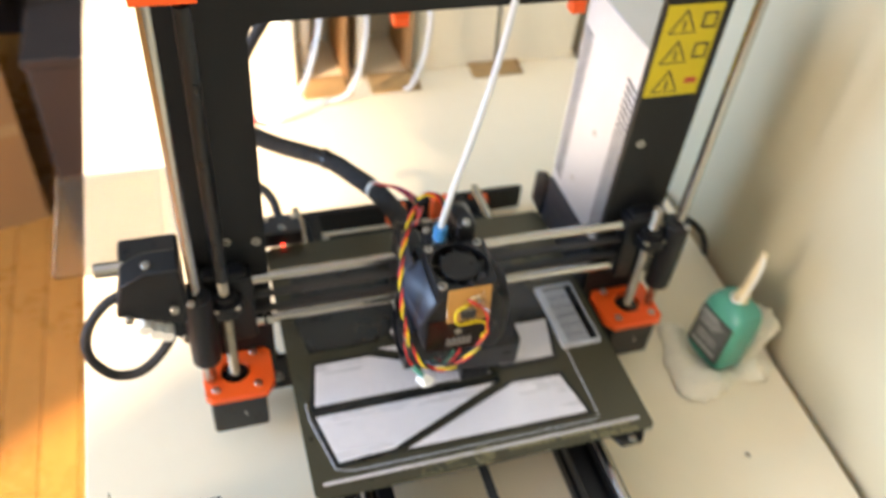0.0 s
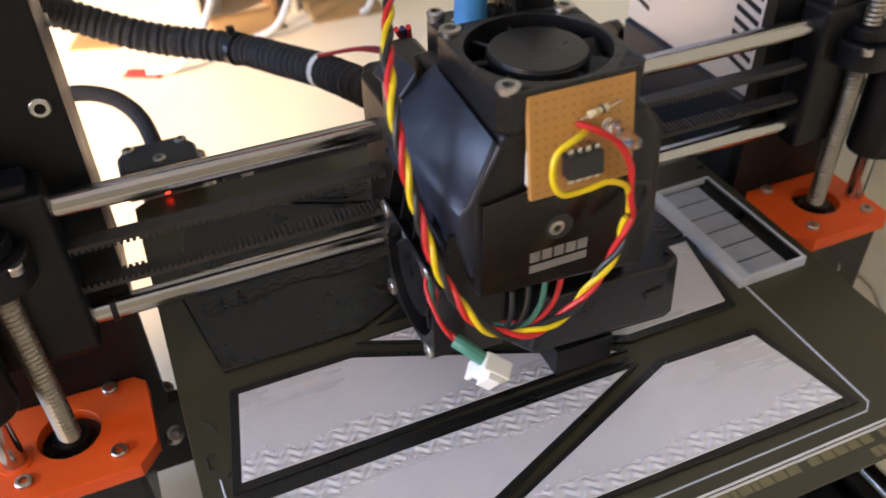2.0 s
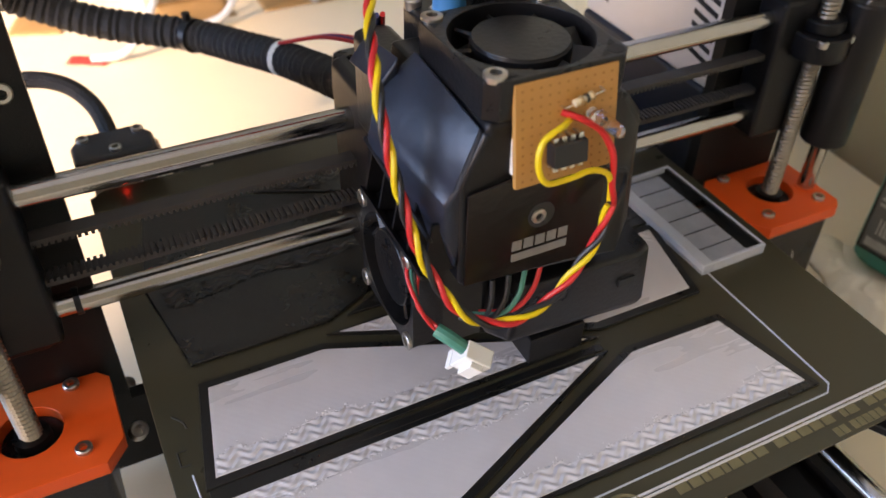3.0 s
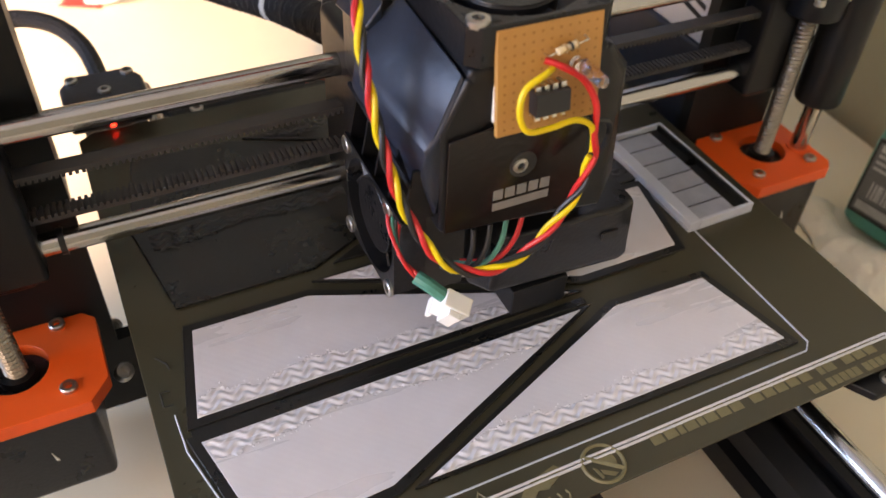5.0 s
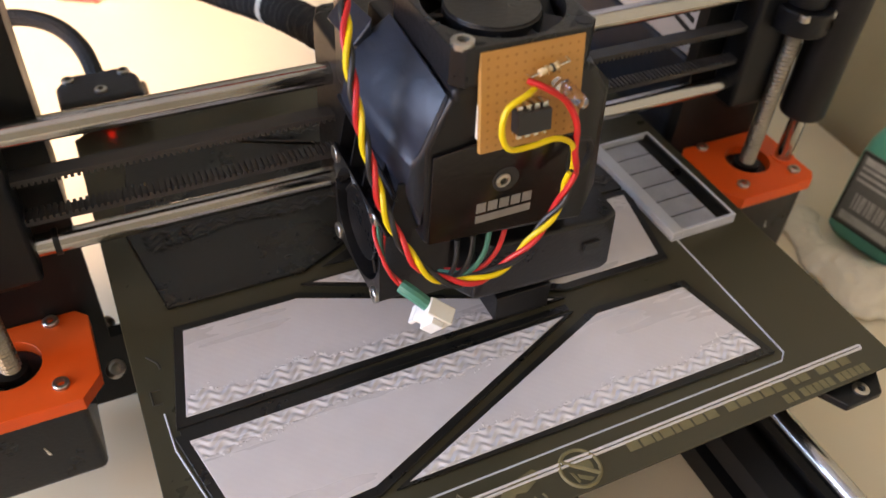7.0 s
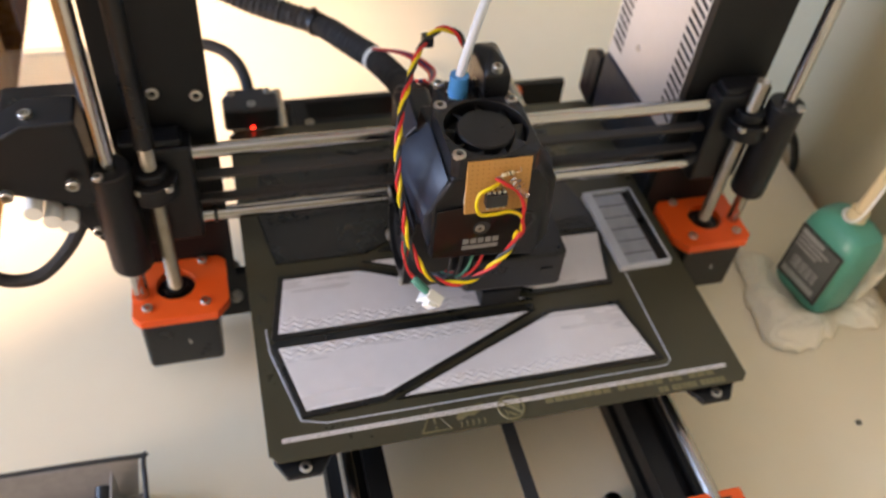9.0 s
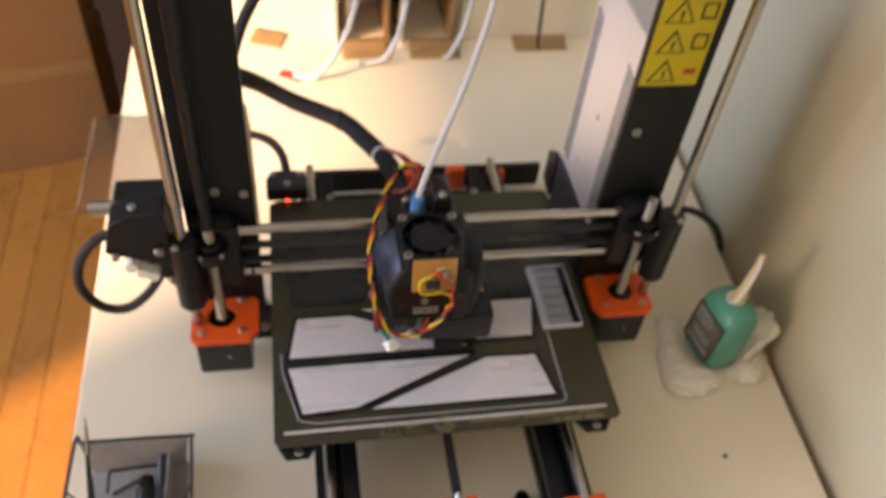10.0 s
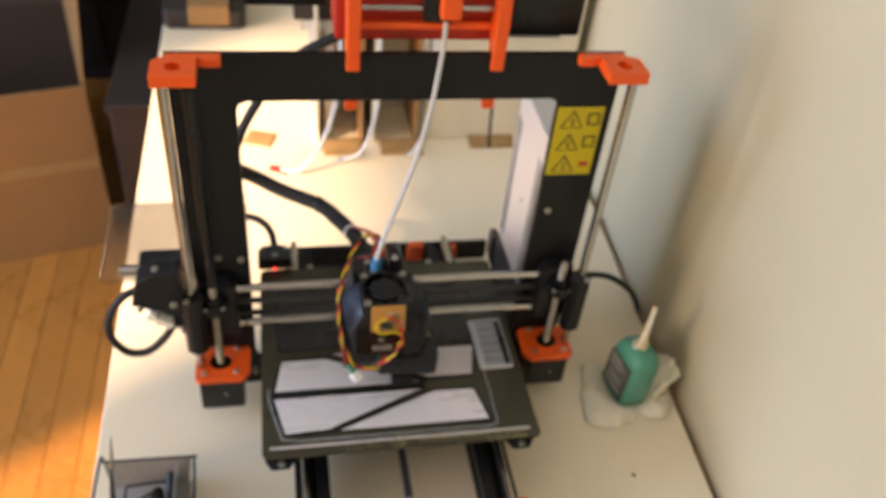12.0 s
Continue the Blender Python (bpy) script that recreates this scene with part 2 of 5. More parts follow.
def tube_bm(points, radius, sides=10, ripple=0.0, period=0.006):
    """A tube along a path of points already smooth."""
    bm = bmesh.new()
    pts = [Vector(p) for p in points]
    rings, up, run = [], Vector((0.13, 0.21, 0.97)), 0.0
    for i, p in enumerate(pts):
        d = (pts[min(i + 1, len(pts) - 1)] - pts[max(i - 1, 0)]).normalized()
        if i:
            run += (p - pts[i - 1]).length
        side = up - d * up.dot(d)
        side = side.normalized() if side.length > 1e-4 else d.orthogonal().normalized()
        up = side
        other = d.cross(side)
        r = radius * (1 + ripple * math.sin(run / period * 6.283))
        rings.append([bm.verts.new(p + r * (side * math.cos(a) + other * math.sin(a))) for a in (6.28319 * k / sides for k in range(sides))])
    for a, b in zip(rings, rings[1:]):
        for k in range(sides):
            bm.faces.new((a[k], a[(k + 1) % sides], b[(k + 1) % sides], b[k]))
    bm.faces.new(rings[0][::-1])
    bm.faces.new(rings[-1])
    bmesh.ops.recalc_face_normals(bm, faces=bm.faces)
    return bm


def tube(name, points, radius, m, parent=None, label="", n=10, sides=10, ripple=0.0, period=0.006):
    return ob_from(name, tube_bm(smooth_path(points, n), radius, sides, ripple, period), m, parent, label)


def plate_with_hole(outline, hole, z0, z1):
    """Plate with one round hole: outline in plan, hole (x, y, r)."""
    hx, hy, r = hole
    n = 36
    bm = bmesh.new()
    ring, out = [], []
    def reach(a):
        d = Vector((math.cos(a), math.sin(a)))
        best = None
        for (x0, y0), (x1, y1) in zip(outline, outline[1:] + outline[:1]):
            ex, ey = x1 - x0, y1 - y0
            den = d.x * ey - d.y * ex
            if abs(den) < 1e-12:
                continue
            s = ((x0 - hx) * ey - (y0 - hy) * ex) / den
            u = ((x0 - hx) * d.y - (y0 - hy) * d.x) / den
            if s > 0 and -1e-9 <= u <= 1 + 1e-9 and (best is None or s < best):
                best = s
        return best
    angs = [6.28319 * k / n for k in range(n)] + [math.atan2(y - hy, x - hx) % 6.28319 for x, y in outline]
    angs = sorted(set(round(a, 5) for a in angs))
    rows = []
    for a in angs:
        s = reach(a)
        c, sn = math.cos(a), math.sin(a)
        rows.append([bm.verts.new((hx + q * c, hy + q * sn, z)) for q, z in ((r, z0), (r, z1), (s, z1), (s, z0))])
    for a, b in zip(rows, rows[1:] + rows[:1]):
        for k in range(4):
            bm.faces.new((a[k], b[k], b[(k + 1) % 4], a[(k + 1) % 4]))
    bmesh.ops.recalc_face_normals(bm, faces=bm.faces)
    return bm


def bolt(parent, p, r=0.0029, h=0.002, d=(0, 0, 1), m=None):
    """Socket-head bolt with a sunk hexagon."""
    bm = bmesh.new()
    prof = [(0.0, -0.3), (0.48, -0.3), (0.52, 1.0), (0.85, 1.0), (1.0, 0.75), (1.0, -0.5)]
    prev = None
    for q, z in prof:
        ring = [bm.verts.new((r * q * math.cos(a), r * q * math.sin(a), h * z)) for a in (6.28319 * k / 18 for k in range(18))] if q else [bm.verts.new((0, 0, h * z))]
        if prev:
            for k in range(18):
                if len(prev) == 1:
                    bm.faces.new((prev[0], ring[k], ring[(k + 1) % 18]))
                else:
                    bm.faces.new((prev[k], ring[k], ring[(k + 1) % 18], prev[(k + 1) % 18]))
        prev = ring
    bmesh.ops.recalc_face_normals(bm, faces=bm.faces)
    bm.transform(Matrix.Translation(p) @ Vector(d).to_track_quat("Z", "Y").to_matrix().to_4x4())
    return ob_from("bolt", bm, m or BOLT, parent)


def inset(points, d):
    """Outline moved inwards by d."""
    n = len(points)
    area = sum(points[i][0] * points[(i + 1) % n][1] - points[(i + 1) % n][0] * points[i][1] for i in range(n))
    s = 1 if area > 0 else -1
    out = []
    for i in range(n):
        p0, p1, p2 = Vector(points[i - 1]), Vector(points[i]), Vector(points[(i + 1) % n])
        e0, e1 = (p1 - p0).normalized(), (p2 - p1).normalized()
        n0, n1 = Vector((-e0.y, e0.x)) * s, Vector((-e1.y, e1.x)) * s
        k = max(1 + n0.dot(n1), 0.25)
        q = p1 + (n0 + n1) * (d / k)
        out.append((q.x, q.y))
    return out


# ---- room ----
FLOOR_Z = -0.75


def room():
    floor = tagged(ob_from("floor", box_bm((-2.7, 1.2, -1.9, 2.9, FLOOR_Z - 0.1, FLOOR_Z - 0.004)), JOINT, smooth=False), "orange-brown varnished oak plank floor", "floor", kind="structure")
    w, gap = 0.066, 0.0005
    rng = random.Random(4)
    shapes = {}
    for i in range(32):
        x0 = -2.3 + i * w
        y = -1.69 + rng.random() * 0.25
        while y < 1.9:
            ln = rng.choice((0.9, 1.1, 1.3))
            if ln not in shapes:
                bm = box_bm((gap, w - gap, gap, ln - gap, -0.008, 0.0))
                me = bpy.data.meshes.new("plank")
                bmesh.ops.bevel(bm, geom=[e for e in bm.edges], offset=0.0008, segments=1, affect="EDGES")
                bm.to_mesh(me)
                bm.free()
                me.materials.append(PLANK)
                shapes[ln] = me
            p = new("plank", shapes[ln])
            p.location = (x0, y, FLOOR_Z)
            p.parent = floor
            y += ln
    wall = tagged(ob_from("wall_east", box_bm((0.0, 0.12, -1.8, 2.6, FLOOR_Z, 1.9)), WALL, smooth=False), "cream painted plaster wall beside the table", "wall", kind="structure")
    wall.matrix_world = pose(0.3262, 0, 0, 0, 0, -2.55)
    tagged(ob_from("wall_north", box_bm((-2.6, 0.6, 2.5, 2.62, FLOOR_Z, 1.9)), WALL, smooth=False), "cream painted wall at the end of the room", "wall", kind="structure")
    tagged(ob_from("wall_south", box_bm((-2.6, 0.6, -1.82, -1.7, FLOOR_Z, 1.9)), WALL, smooth=False), "cream painted wall behind the viewer", "wall", kind="structure")
    # window wall with two openings
    z0, zs, z1 = 0.0, 1.58, 1.64
    ya, yb, yc, yd = -1.35, -0.61, -0.45, 0.75
    tagged(ob_from("wall_west", box_bm((-2.62, -2.5, -1.7, ya, FLOOR_Z, 1.9), (-2.62, -2.5, yb, yc, FLOOR_Z, 1.9), (-2.62, -2.5, yd, 2.5, FLOOR_Z, 1.9), (-2.62, -2.5, ya, yb, FLOOR_Z, z0), (-2.62, -2.5, ya, yb, zs, 1.9), (-2.62, -2.5, yc, yd, FLOOR_Z, z0), (-2.62, -2.5, yc, yd, z1, 1.9)), WALL, smooth=False), "cream painted wall with two windows", "wall", kind="structure")
    for nm, y0, y1, z1 in (("window_1", ya, yb, zs), ("window_2", yc, yd, z1)):
        w1 = tagged(new(nm), "white-framed sunlit window in the wall", "window", kind="structure")
        for b in ((y0, y0 + 0.03, z0, z1), (y1 - 0.03, y1, z0, z1), (y0 + 0.03, y1 - 0.03, z0, z0 + 0.03), (y0 + 0.03, y1 - 0.03, z1 - 0.03, z1)):
            part("window_frame", box_bm((-2.6, -2.54, *b)), BOARD, w1, smooth=False)
    # added fin outside, out of view, that blocks sun from window_2
    tagged(ob_from("sun_blocker", box_bm((-5.0, -2.62, -0.56, -0.50, FLOOR_Z, 2.6)), WALL, smooth=False), "added unseen fin keeping sun out of the second window", "wall", kind="structure")
    tagged(ob_from("ceiling", box_bm((-2.7, 0.7, -1.9, 2.7, 1.9, 2.0)), CEIL, smooth=False), "plain white painted ceiling", "ceiling", kind="structure")


room()


# ---- table ----
def table():
    t = thing("table", "long white laminate work table along the wall", "table")
    part("tabletop", prism_bm([(-0.284, -0.62), (0.29, -0.62), (0.385, 1.49), (-0.2985, 1.49)], -0.028, 0.0), TABLE, t, bevel=0.002)
    for x, y in ((-0.25, -0.57), (0.25, -0.57), (-0.26, 1.42), (0.31, 1.42)):
        part("leg", box_bm((x - 0.02, x + 0.02, y - 0.02, y + 0.02, FLOOR_Z, -0.028)), BOARD, t, bevel=0.003)
    tagged(ob_from("table_speck", cyl_bm([((0.2375, -0.128, 0.0), (0.2375, -0.128, 0.0012), 0.0022, 0.0012)], 7), INK), "tiny dark speck of plastic lying on the white table", "debris")


table()


# ---- printer frame ----
OT = 0.070      # top of the motor mounts
SX = 0.1666     # lead screws
RX, RY = 0.1845, -0.005   # upright smooth rods
FY0, FY1 = 0.019, 0.025   # front plate
XRY, XLO, XUP = 0.0115, 0.1108, 0.1558

printer = thing("printer_frame", "black powder-coated open printer frame standing on the table", "3d printer")


def frame_plate():
    o, t, i, it = 0.1835, 0.3925, 0.1335, 0.3515
    c = 0.008
    bars = box_bm((-o, -i, FY0, FY1, 0.012, t), (i, o, FY0, FY1, 0.012, t), (-i, i, FY0, FY1, it, t), (-i, i, FY0, FY1, 0.012, 0.05))
    corners = [prism_bm([(s * i, -it), (s * (i - c), -it), (s * (i - c * 0.3), -(it - c * 0.3)), (s * i, -(it - c))], FY0, FY1, pose(0, 0, 0, -90)) for s in (-1, 1)]
    part("frame_plate", merge(bars, *corners), FRAME, printer, smooth=False)
    for x, z in ((0.1449, 0.230), (-0.160, 0.188), (-0.140, 0.185), (0.16, 0.14)):
        bolt(printer, (x, FY0, z), 0.0032, 0.0015, (0, -1, 0))
    # warning sticker with three panels
    st = part("warning_sticker", box_bm((0.1347, 0.1767, FY0 - 0.0006, FY0 - 0.0001, 0.272, 0.343)), STICK, printer, "yellow warning sticker", smooth=False)
    for k in range(3):
        z = 0.2755 + 0.0232 * k
        def tri(x, s):
            return [(x - s, z), (x + s, z), (x, z + s * 1.75)]
        a = prism_bm([(px, -pz) for px, pz in tri(0.1495, 0.0105)], FY0 - 0.001, FY0 - 0.0006, pose(0, 0, 0, -90))
        part("warning_triangle", a, INK, st, smooth=False)
        b = prism_bm([(px, -pz - 0.0013) for px, pz in [(0.1495 - 0.0084, z), (0.1495 + 0.0084, z), (0.1495, z + 0.0142)]], FY0 - 0.0014, FY0 - 0.001, pose(0, 0, 0, -90))
        part("triangle_face", b, STICK, st, smooth=False)
        part("mark", box_bm((0.1487, 0.1503, FY0 - 0.0018, FY0 - 0.0014, z + 0.003, z + 0.010)), INK, st, smooth=False)
        if k == 0:
            part("pictogram", box_bm((0.164, 0.173, FY0 - 0.001, FY0 - 0.0006, z + 0.006, z + 0.0105)), INKRED, st, smooth=False)
        else:
            part("pictogram", box_bm((0.163, 0.1645, FY0 - 0.001, FY0 - 0.0006, z + 0.003, z + 0.015), (0.1645, 0.174, FY0 - 0.001, FY0 - 0.0006, z + 0.0135, z + 0.015), (0.1645, 0.174, FY0 - 0.001, FY0 - 0.0006, z + 0.003, z + 0.0045), (0.1725, 0.174, FY0 - 0.001, FY0 - 0.0006, z + 0.0045, z + 0.0135)), INK, st, smooth=False)


frame_plate()


def uprights():
    for s in (-1, 1):
        part("smooth_rod", cyl_bm([((s * RX, RY, OT - 0.01), (s * RX, RY, 0.389), 0.004, 0.004)]), STEEL, printer, "polished upright steel rod")
        # threaded screw
        bm = bmesh.new()
        z, rings, n = 0.045, [], 18
        top = 0.375 if s < 0 else 0.178
        pitch, k = 0.002, 0
        while z < top:
            r = 0.004 if k % 2 == 0 else 0.0033
            rings.append([bm.verts.new((s * SX + r * math.cos(a), r * math.sin(a), z + (a / 6.28319) * pitch)) for a in (6.28319 * q / n for q in range(n))])
            z += pitch / 2
            k += 1
        for a, b in zip(rings, rings[1:]):
            for q in range(n):
                bm.faces.new((a[q], a[(q + 1) % n], b[(q + 1) % n], b[q]))
        part("lead_screw", bm, SCREW, printer, "threaded steel lead screw", smooth=False)
        if s < 0:
            part("screw_sleeve", cyl_bm([((s * SX, 0, 0.172), (s * SX, 0, 0.376), 0.0047, 0.0047)]), PLASTIC, printer, "black sleeve over the screw")
        # motor and its mount
        mo = part("motor", box_bm((s * SX - 0.0211, s * SX + 0.0211, -0.0211, 0.0188, 0.022, OT - 0.0065)), PLASTIC, printer, "black square stepper motor", bevel=0.003, seg=3)
        part("motor_band", box_bm((s * SX - 0.0205, s * SX + 0.0205, -0.0205, 0.0182, 0.0625, OT - 0.0062)), FRAME, mo, smooth=False)
        part("paper_mark", prism_bm([(s * SX + 0.0035, -0.042), (s * SX + 0.0046, -0.0415), (s * SX + 0.0030, -0.0465)], -0.0216, -0.0211, pose(0, 0, 0, -90)), WHITEP, mo, "tiny white mark", smooth=False)
        x0, x1 = (SX - 0.0285, SX + 0.0235)
        out = [(x0, -0.0165), (x0 + 0.0, -0.0155), (x0 + 0.007, -0.0242), (x1 - 0.004, -0.0242), (x1, -0.020), (x1, 0.0185), (x0 + 0.004, 0.0185), (x0, 0.0145)]
        out = out[1:]
        if s < 0:
            out = [(-x, y) for x, y in out][::-1]
        mt = part("motor_mount", plate_with_hole(out, (s * SX, 0.0, 0.0108), OT - 0.006, OT), ORANGE, printer, "orange printed motor mount", bevel=0.0008)
        part("mount_boss", cyl_bm([((s * RX, RY, OT - 0.004), (s * RX, RY, OT + 0.0005), 0.0062, 0.0058)]), ORANGE, mt)
        part("coupler", cyl_bm([((s * SX, 0, OT - 0.006), (s * SX, 0, OT - 0.0045), 0.0104, 0.0104), ((s * SX, 0, OT - 0.005), (s * SX, 0, OT - 0.001), 0.0065, 0.0062)]), PLASTIC, mo)
        for dx, dy in ((-1, -1), (1, -1), (-1 * s, 1)):
            bolt(mt, (s * SX + 0.0155 * dx, 0.0155 * dy, OT), 0.0029, 0.0016)
        # top caps
        zc = 0.3855
        co = [(s * x, y) for x, y in ((0.191, -0.0175), (0.191, 0.006), (0.186, 0.0108), (0.1585, 0.0108), (0.1585, -0.0175))]
        cap = part("rod_cap", plate_with_hole(co if s > 0 else co[::-1], (s * 0.1745, -0.003, 0.0062), zc, zc + 0.0095), ORANGE, printer, "orange printed top rod holder", bevel=0.0022, seg=3)
        part("cap_tongue", prism_bm([(s * x, y) for x, y in ((0.182, 0.0106), (0.182, 0.0188), (0.1415, 0.0188), (0.1415, 0.0095), (0.150, 0.0085), (0.1585, 0.0106))], zc + 0.001, zc + 0.0090), ORANGE, cap, bevel=0.001)
        part("cap_seat", cyl_bm([((s * 0.1745, -0.003, zc), (s * 0.1745, -0.003, zc + 0.003), 0.0063, 0.0063)]), ORANGE, printer)


uprights()


def lower_rails():
    for s in (-1, 1):
        # slotted aluminium beams
        x = s * 0.0845
        pr = [(-0.0155, -0.015), (0.0155, -0.015), (0.0155, -0.004), (0.010, -0.004), (0.010, 0.004), (0.0155, 0.004), (0.0155, 0.015), (0.004, 0.015), (0.004, 0.009), (-0.004, 0.009), (-0.004, 0.015), (-0.0155, 0.015), (-0.0155, 0.004), (-0.010, 0.004), (-0.010, -0.004), (-0.0155, -0.004)]
        bm = prism_bm([(px, pz) for px, pz in pr], -0.19, 0.20, pose(x, 0, 0.029, 90))
        part("beam", bm, FRAME, printer, "black slotted aluminium beam", smooth=False)
        part("bed_rod", cyl_bm([((s * 0.090, -0.205, 0.0535), (s * 0.090, 0.190, 0.0535), 0.004, 0.004)]), STEEL, printer)
        h = part("rod_holder", box_bm((s * 0.090 - 0.016, s * 0.090 + 0.016, -0.186, -0.174, 0.044, 0.0565)), ORANGE, printer, "orange rod holder", bevel=0.002)
        part("cable_tie", box_bm((s * 0.090 - 0.007, s * 0.090 + 0.007, -0.182, -0.179, 0.0565, 0.0585)), PLASTIC, h, bevel=0.0006)
        for y in (-0.15, 0.17):
            part("rubber_foot", cyl_bm([((x, y, 0.0), (x, y, 0.0145), 0.011, 0.009)]), PLASTIC, printer)
    part("front_beam", box_bm((-0.105, 0.105, -0.208, -0.202, 0.012, 0.06)), FRAME, printer, smooth=False)
    part("rear_beam", box_bm((-0.125, 0.150, 0.203, 0.209, 0.006, 0.032)), FRAME, printer, smooth=False)
    part("belt", box_bm((-0.0035, 0.0035, -0.175, 0.19, 0.046, 0.0475)), RUBBER, printer, "black toothed belt", smooth=False)
    bt = part("belt_idler", merge(box_bm((-0.013, 0.013, -0.202, -0.172, 0.036, 0.044)), box_bm((-0.013, -0.005, -0.20, -0.164, 0.044, 0.053), (0.005, 0.013, -0.20, -0.164, 0.044, 0.053))), ORANGE, printer, "orange belt idler block", bevel=0.0015)
    bolt(bt, (0.0, -0.163, 0.05), 0.003, 0.004, (0, -1, 0))
    for x, m_, hh in ((0.012, ORANGE, 0.036), (0.058, ORANGE, 0.040), (-0.082, PLASTIC, 0.030), (0.100, ORANGE, 0.034)):
        part("rear_holder", box_bm((x - 0.010, x + 0.010, 0.192, 0.2025, 0.012, hh)), m_, printer, bevel=0.003)
    # bed bearings beside the left motor
    for y in (0.005, 0.0295):
        bolt(printer, (-0.1345, y, 0.0465), 0.0035, 0.004, (0.2, -0.5, 0.8))
    # clear feet pads at the front
    for x in (-0.112, 0.056):
        part("clear_pad", cyl_bm([((x, -0.15, 0.0), (x, -0.15, 0.012), 0.006, 0.005)]), CLEAR, printer)


lower_rails()


# ---- gantry across the frame ----
def gantry():
    g = thing("gantry", "black printed carriage ends joined by two polished rods", "printer gantry")
    for z, a, b in ((XLO, -0.156, 0.156), (XUP, -0.156, 0.156)):
        part("cross_rod", cyl_bm([((a, XRY, z), (b, XRY, z), 0.004, 0.004)], 36), STEEL, g, "polished steel cross rod")
    for z0, tz, kind in ((0.1405, -1, 0), (0.1235, 1, 1)):
        # toothed belt runs
        bm = box_bm((-0.16, 0.16, XRY - 0.004, XRY + 0.002, z0 - 0.0008, z0 + 0.0008))
        for i in range(150):
            x = -0.15 + i * 0.002
            b2 = Matrix.Translation((x, XRY - 0.001, z0 + tz * 0.0013)) @ Matrix.Diagonal((0.0011, 0.006, 0.0014, 1))
            bmesh.ops.create_cube(bm, size=1, matrix=b2)
        part("drive_belt", bm, BELT, g, "black toothed drive belt", smooth=False)
    part("clamp_ring", cyl_bm([((-0.1402, XRY, XLO), (-0.1382, XRY, XLO), 0.0047, 0.0047)]), PLASTIC, g)
    for s in (-1, 1):
        e = part("carriage_end", merge(box_bm((s * 0.165 - 0.015, s * 0.165 + 0.015, 0.0055, 0.0185, 0.0985, 0.1685)), box_bm((s * 0.158 - 0.012, s * 0.158 + 0.012, 0.003, 0.0185, 0.1015, 0.1655))), BLACK, g, "black printed carriage end", bevel=0.002)
        part("bearing_tube", cyl_bm([((s * RX, RY, 0.0965), (s * RX, RY, 0.165), 0.0105, 0.0105)]), BLACK, e, bevel=0.0015)
        part("nut_collar", cyl_bm([((s * SX, 0, 0.1415), (s * SX, 0, 0.1525), 0.0125, 0.0125), ((s * SX, 0, 0.1525), (s * SX, 0, 0.158), 0.0085, 0.0085)]), BLACK, e, bevel=0.001)
        for dx, dy in ((-0.008, -0.0085), (0.006, -0.009)):
            bolt(e, (s * (SX + dx), dy, 0.1505), 0.0024, 0.0018)
        bolt(e, (s * RX + s * 0.004, RY - 0.0075, 0.1655), 0.0026, 0.0014)
    # motor side
    mh = part("motor_housing", prism_bm([(-0.236, 0.162), (-0.229, 0.190), (-0.214, 0.198), (-0.192, 0.198), (-0.190, 0.150), (-0.196, 0.146)], -0.010, 0.012, pose(0, 0, 0, 90)), BLACK, g, "black printed motor housing", bevel=0.002)
    bolt(mh, (-0.212, -0.004, 0.1985), 0.003, 0.0015)
    xm = part("cross_motor", box_bm((-0.232, -0.192, 0.0105, 0.045, 0.142, 0.180)), PLASTIC, g, "black stepper motor body", bevel=0.003)
    part("motor_shaft", cyl_bm([((-0.247, 0.02, 0.176), (-0.228, 0.02, 0.176), 0.0052, 0.0052)]), STEEL, xm)
    lo = part("lower_bracket", prism_bm([(-0.212, 0.150), (-0.190, 0.150), (-0.188, 0.118), (-0.196, 0.116), (-0.202, 0.128)], -0.024, 0.006, pose(0, 0, 0, 90)), BLACK, g, bevel=0.0015)
    for x, z in ((-0.220, 0.150), (-0.213, 0.1435), (-0.2065, 0.1395)):
        part("terminal", cyl_bm([((x, -0.016, z), (x, 0.0, z), 0.0042, 0.0042)], 14), WHITEP, lo)
    bolt(lo, (-0.196, -0.006, 0.125), 0.003, 0.002, (0, -1, 0))
    bolt(mh, (-0.228, -0.016, 0.163), 0.003, 0.002, (0, -1, 0))
    bolt(mh, (-0.199, -0.016, 0.166), 0.003, 0.002, (0, -1, 0))
    tagged(tube("motor_cable", [(-0.226, 0.004, 0.170), (-0.243, 0.0, 0.164), (-0.257, -0.004, 0.146), (-0.261, -0.006, 0.122), (-0.250, -0.008, 0.101), (-0.232, -0.008, 0.098), (-0.215, -0.006, 0.112), (-0.202, 0.0, 0.130), (-0.196, 0.006, 0.142)], 0.0036, RUBBER), "thick black cable looped beside the gantry motor", "cable")


gantry()


# ---- print sheet on the bed ----
SZ = 0.081
bed = thing("print_bed", "olive-grey steel print sheet on a black heated bed", "print bed")


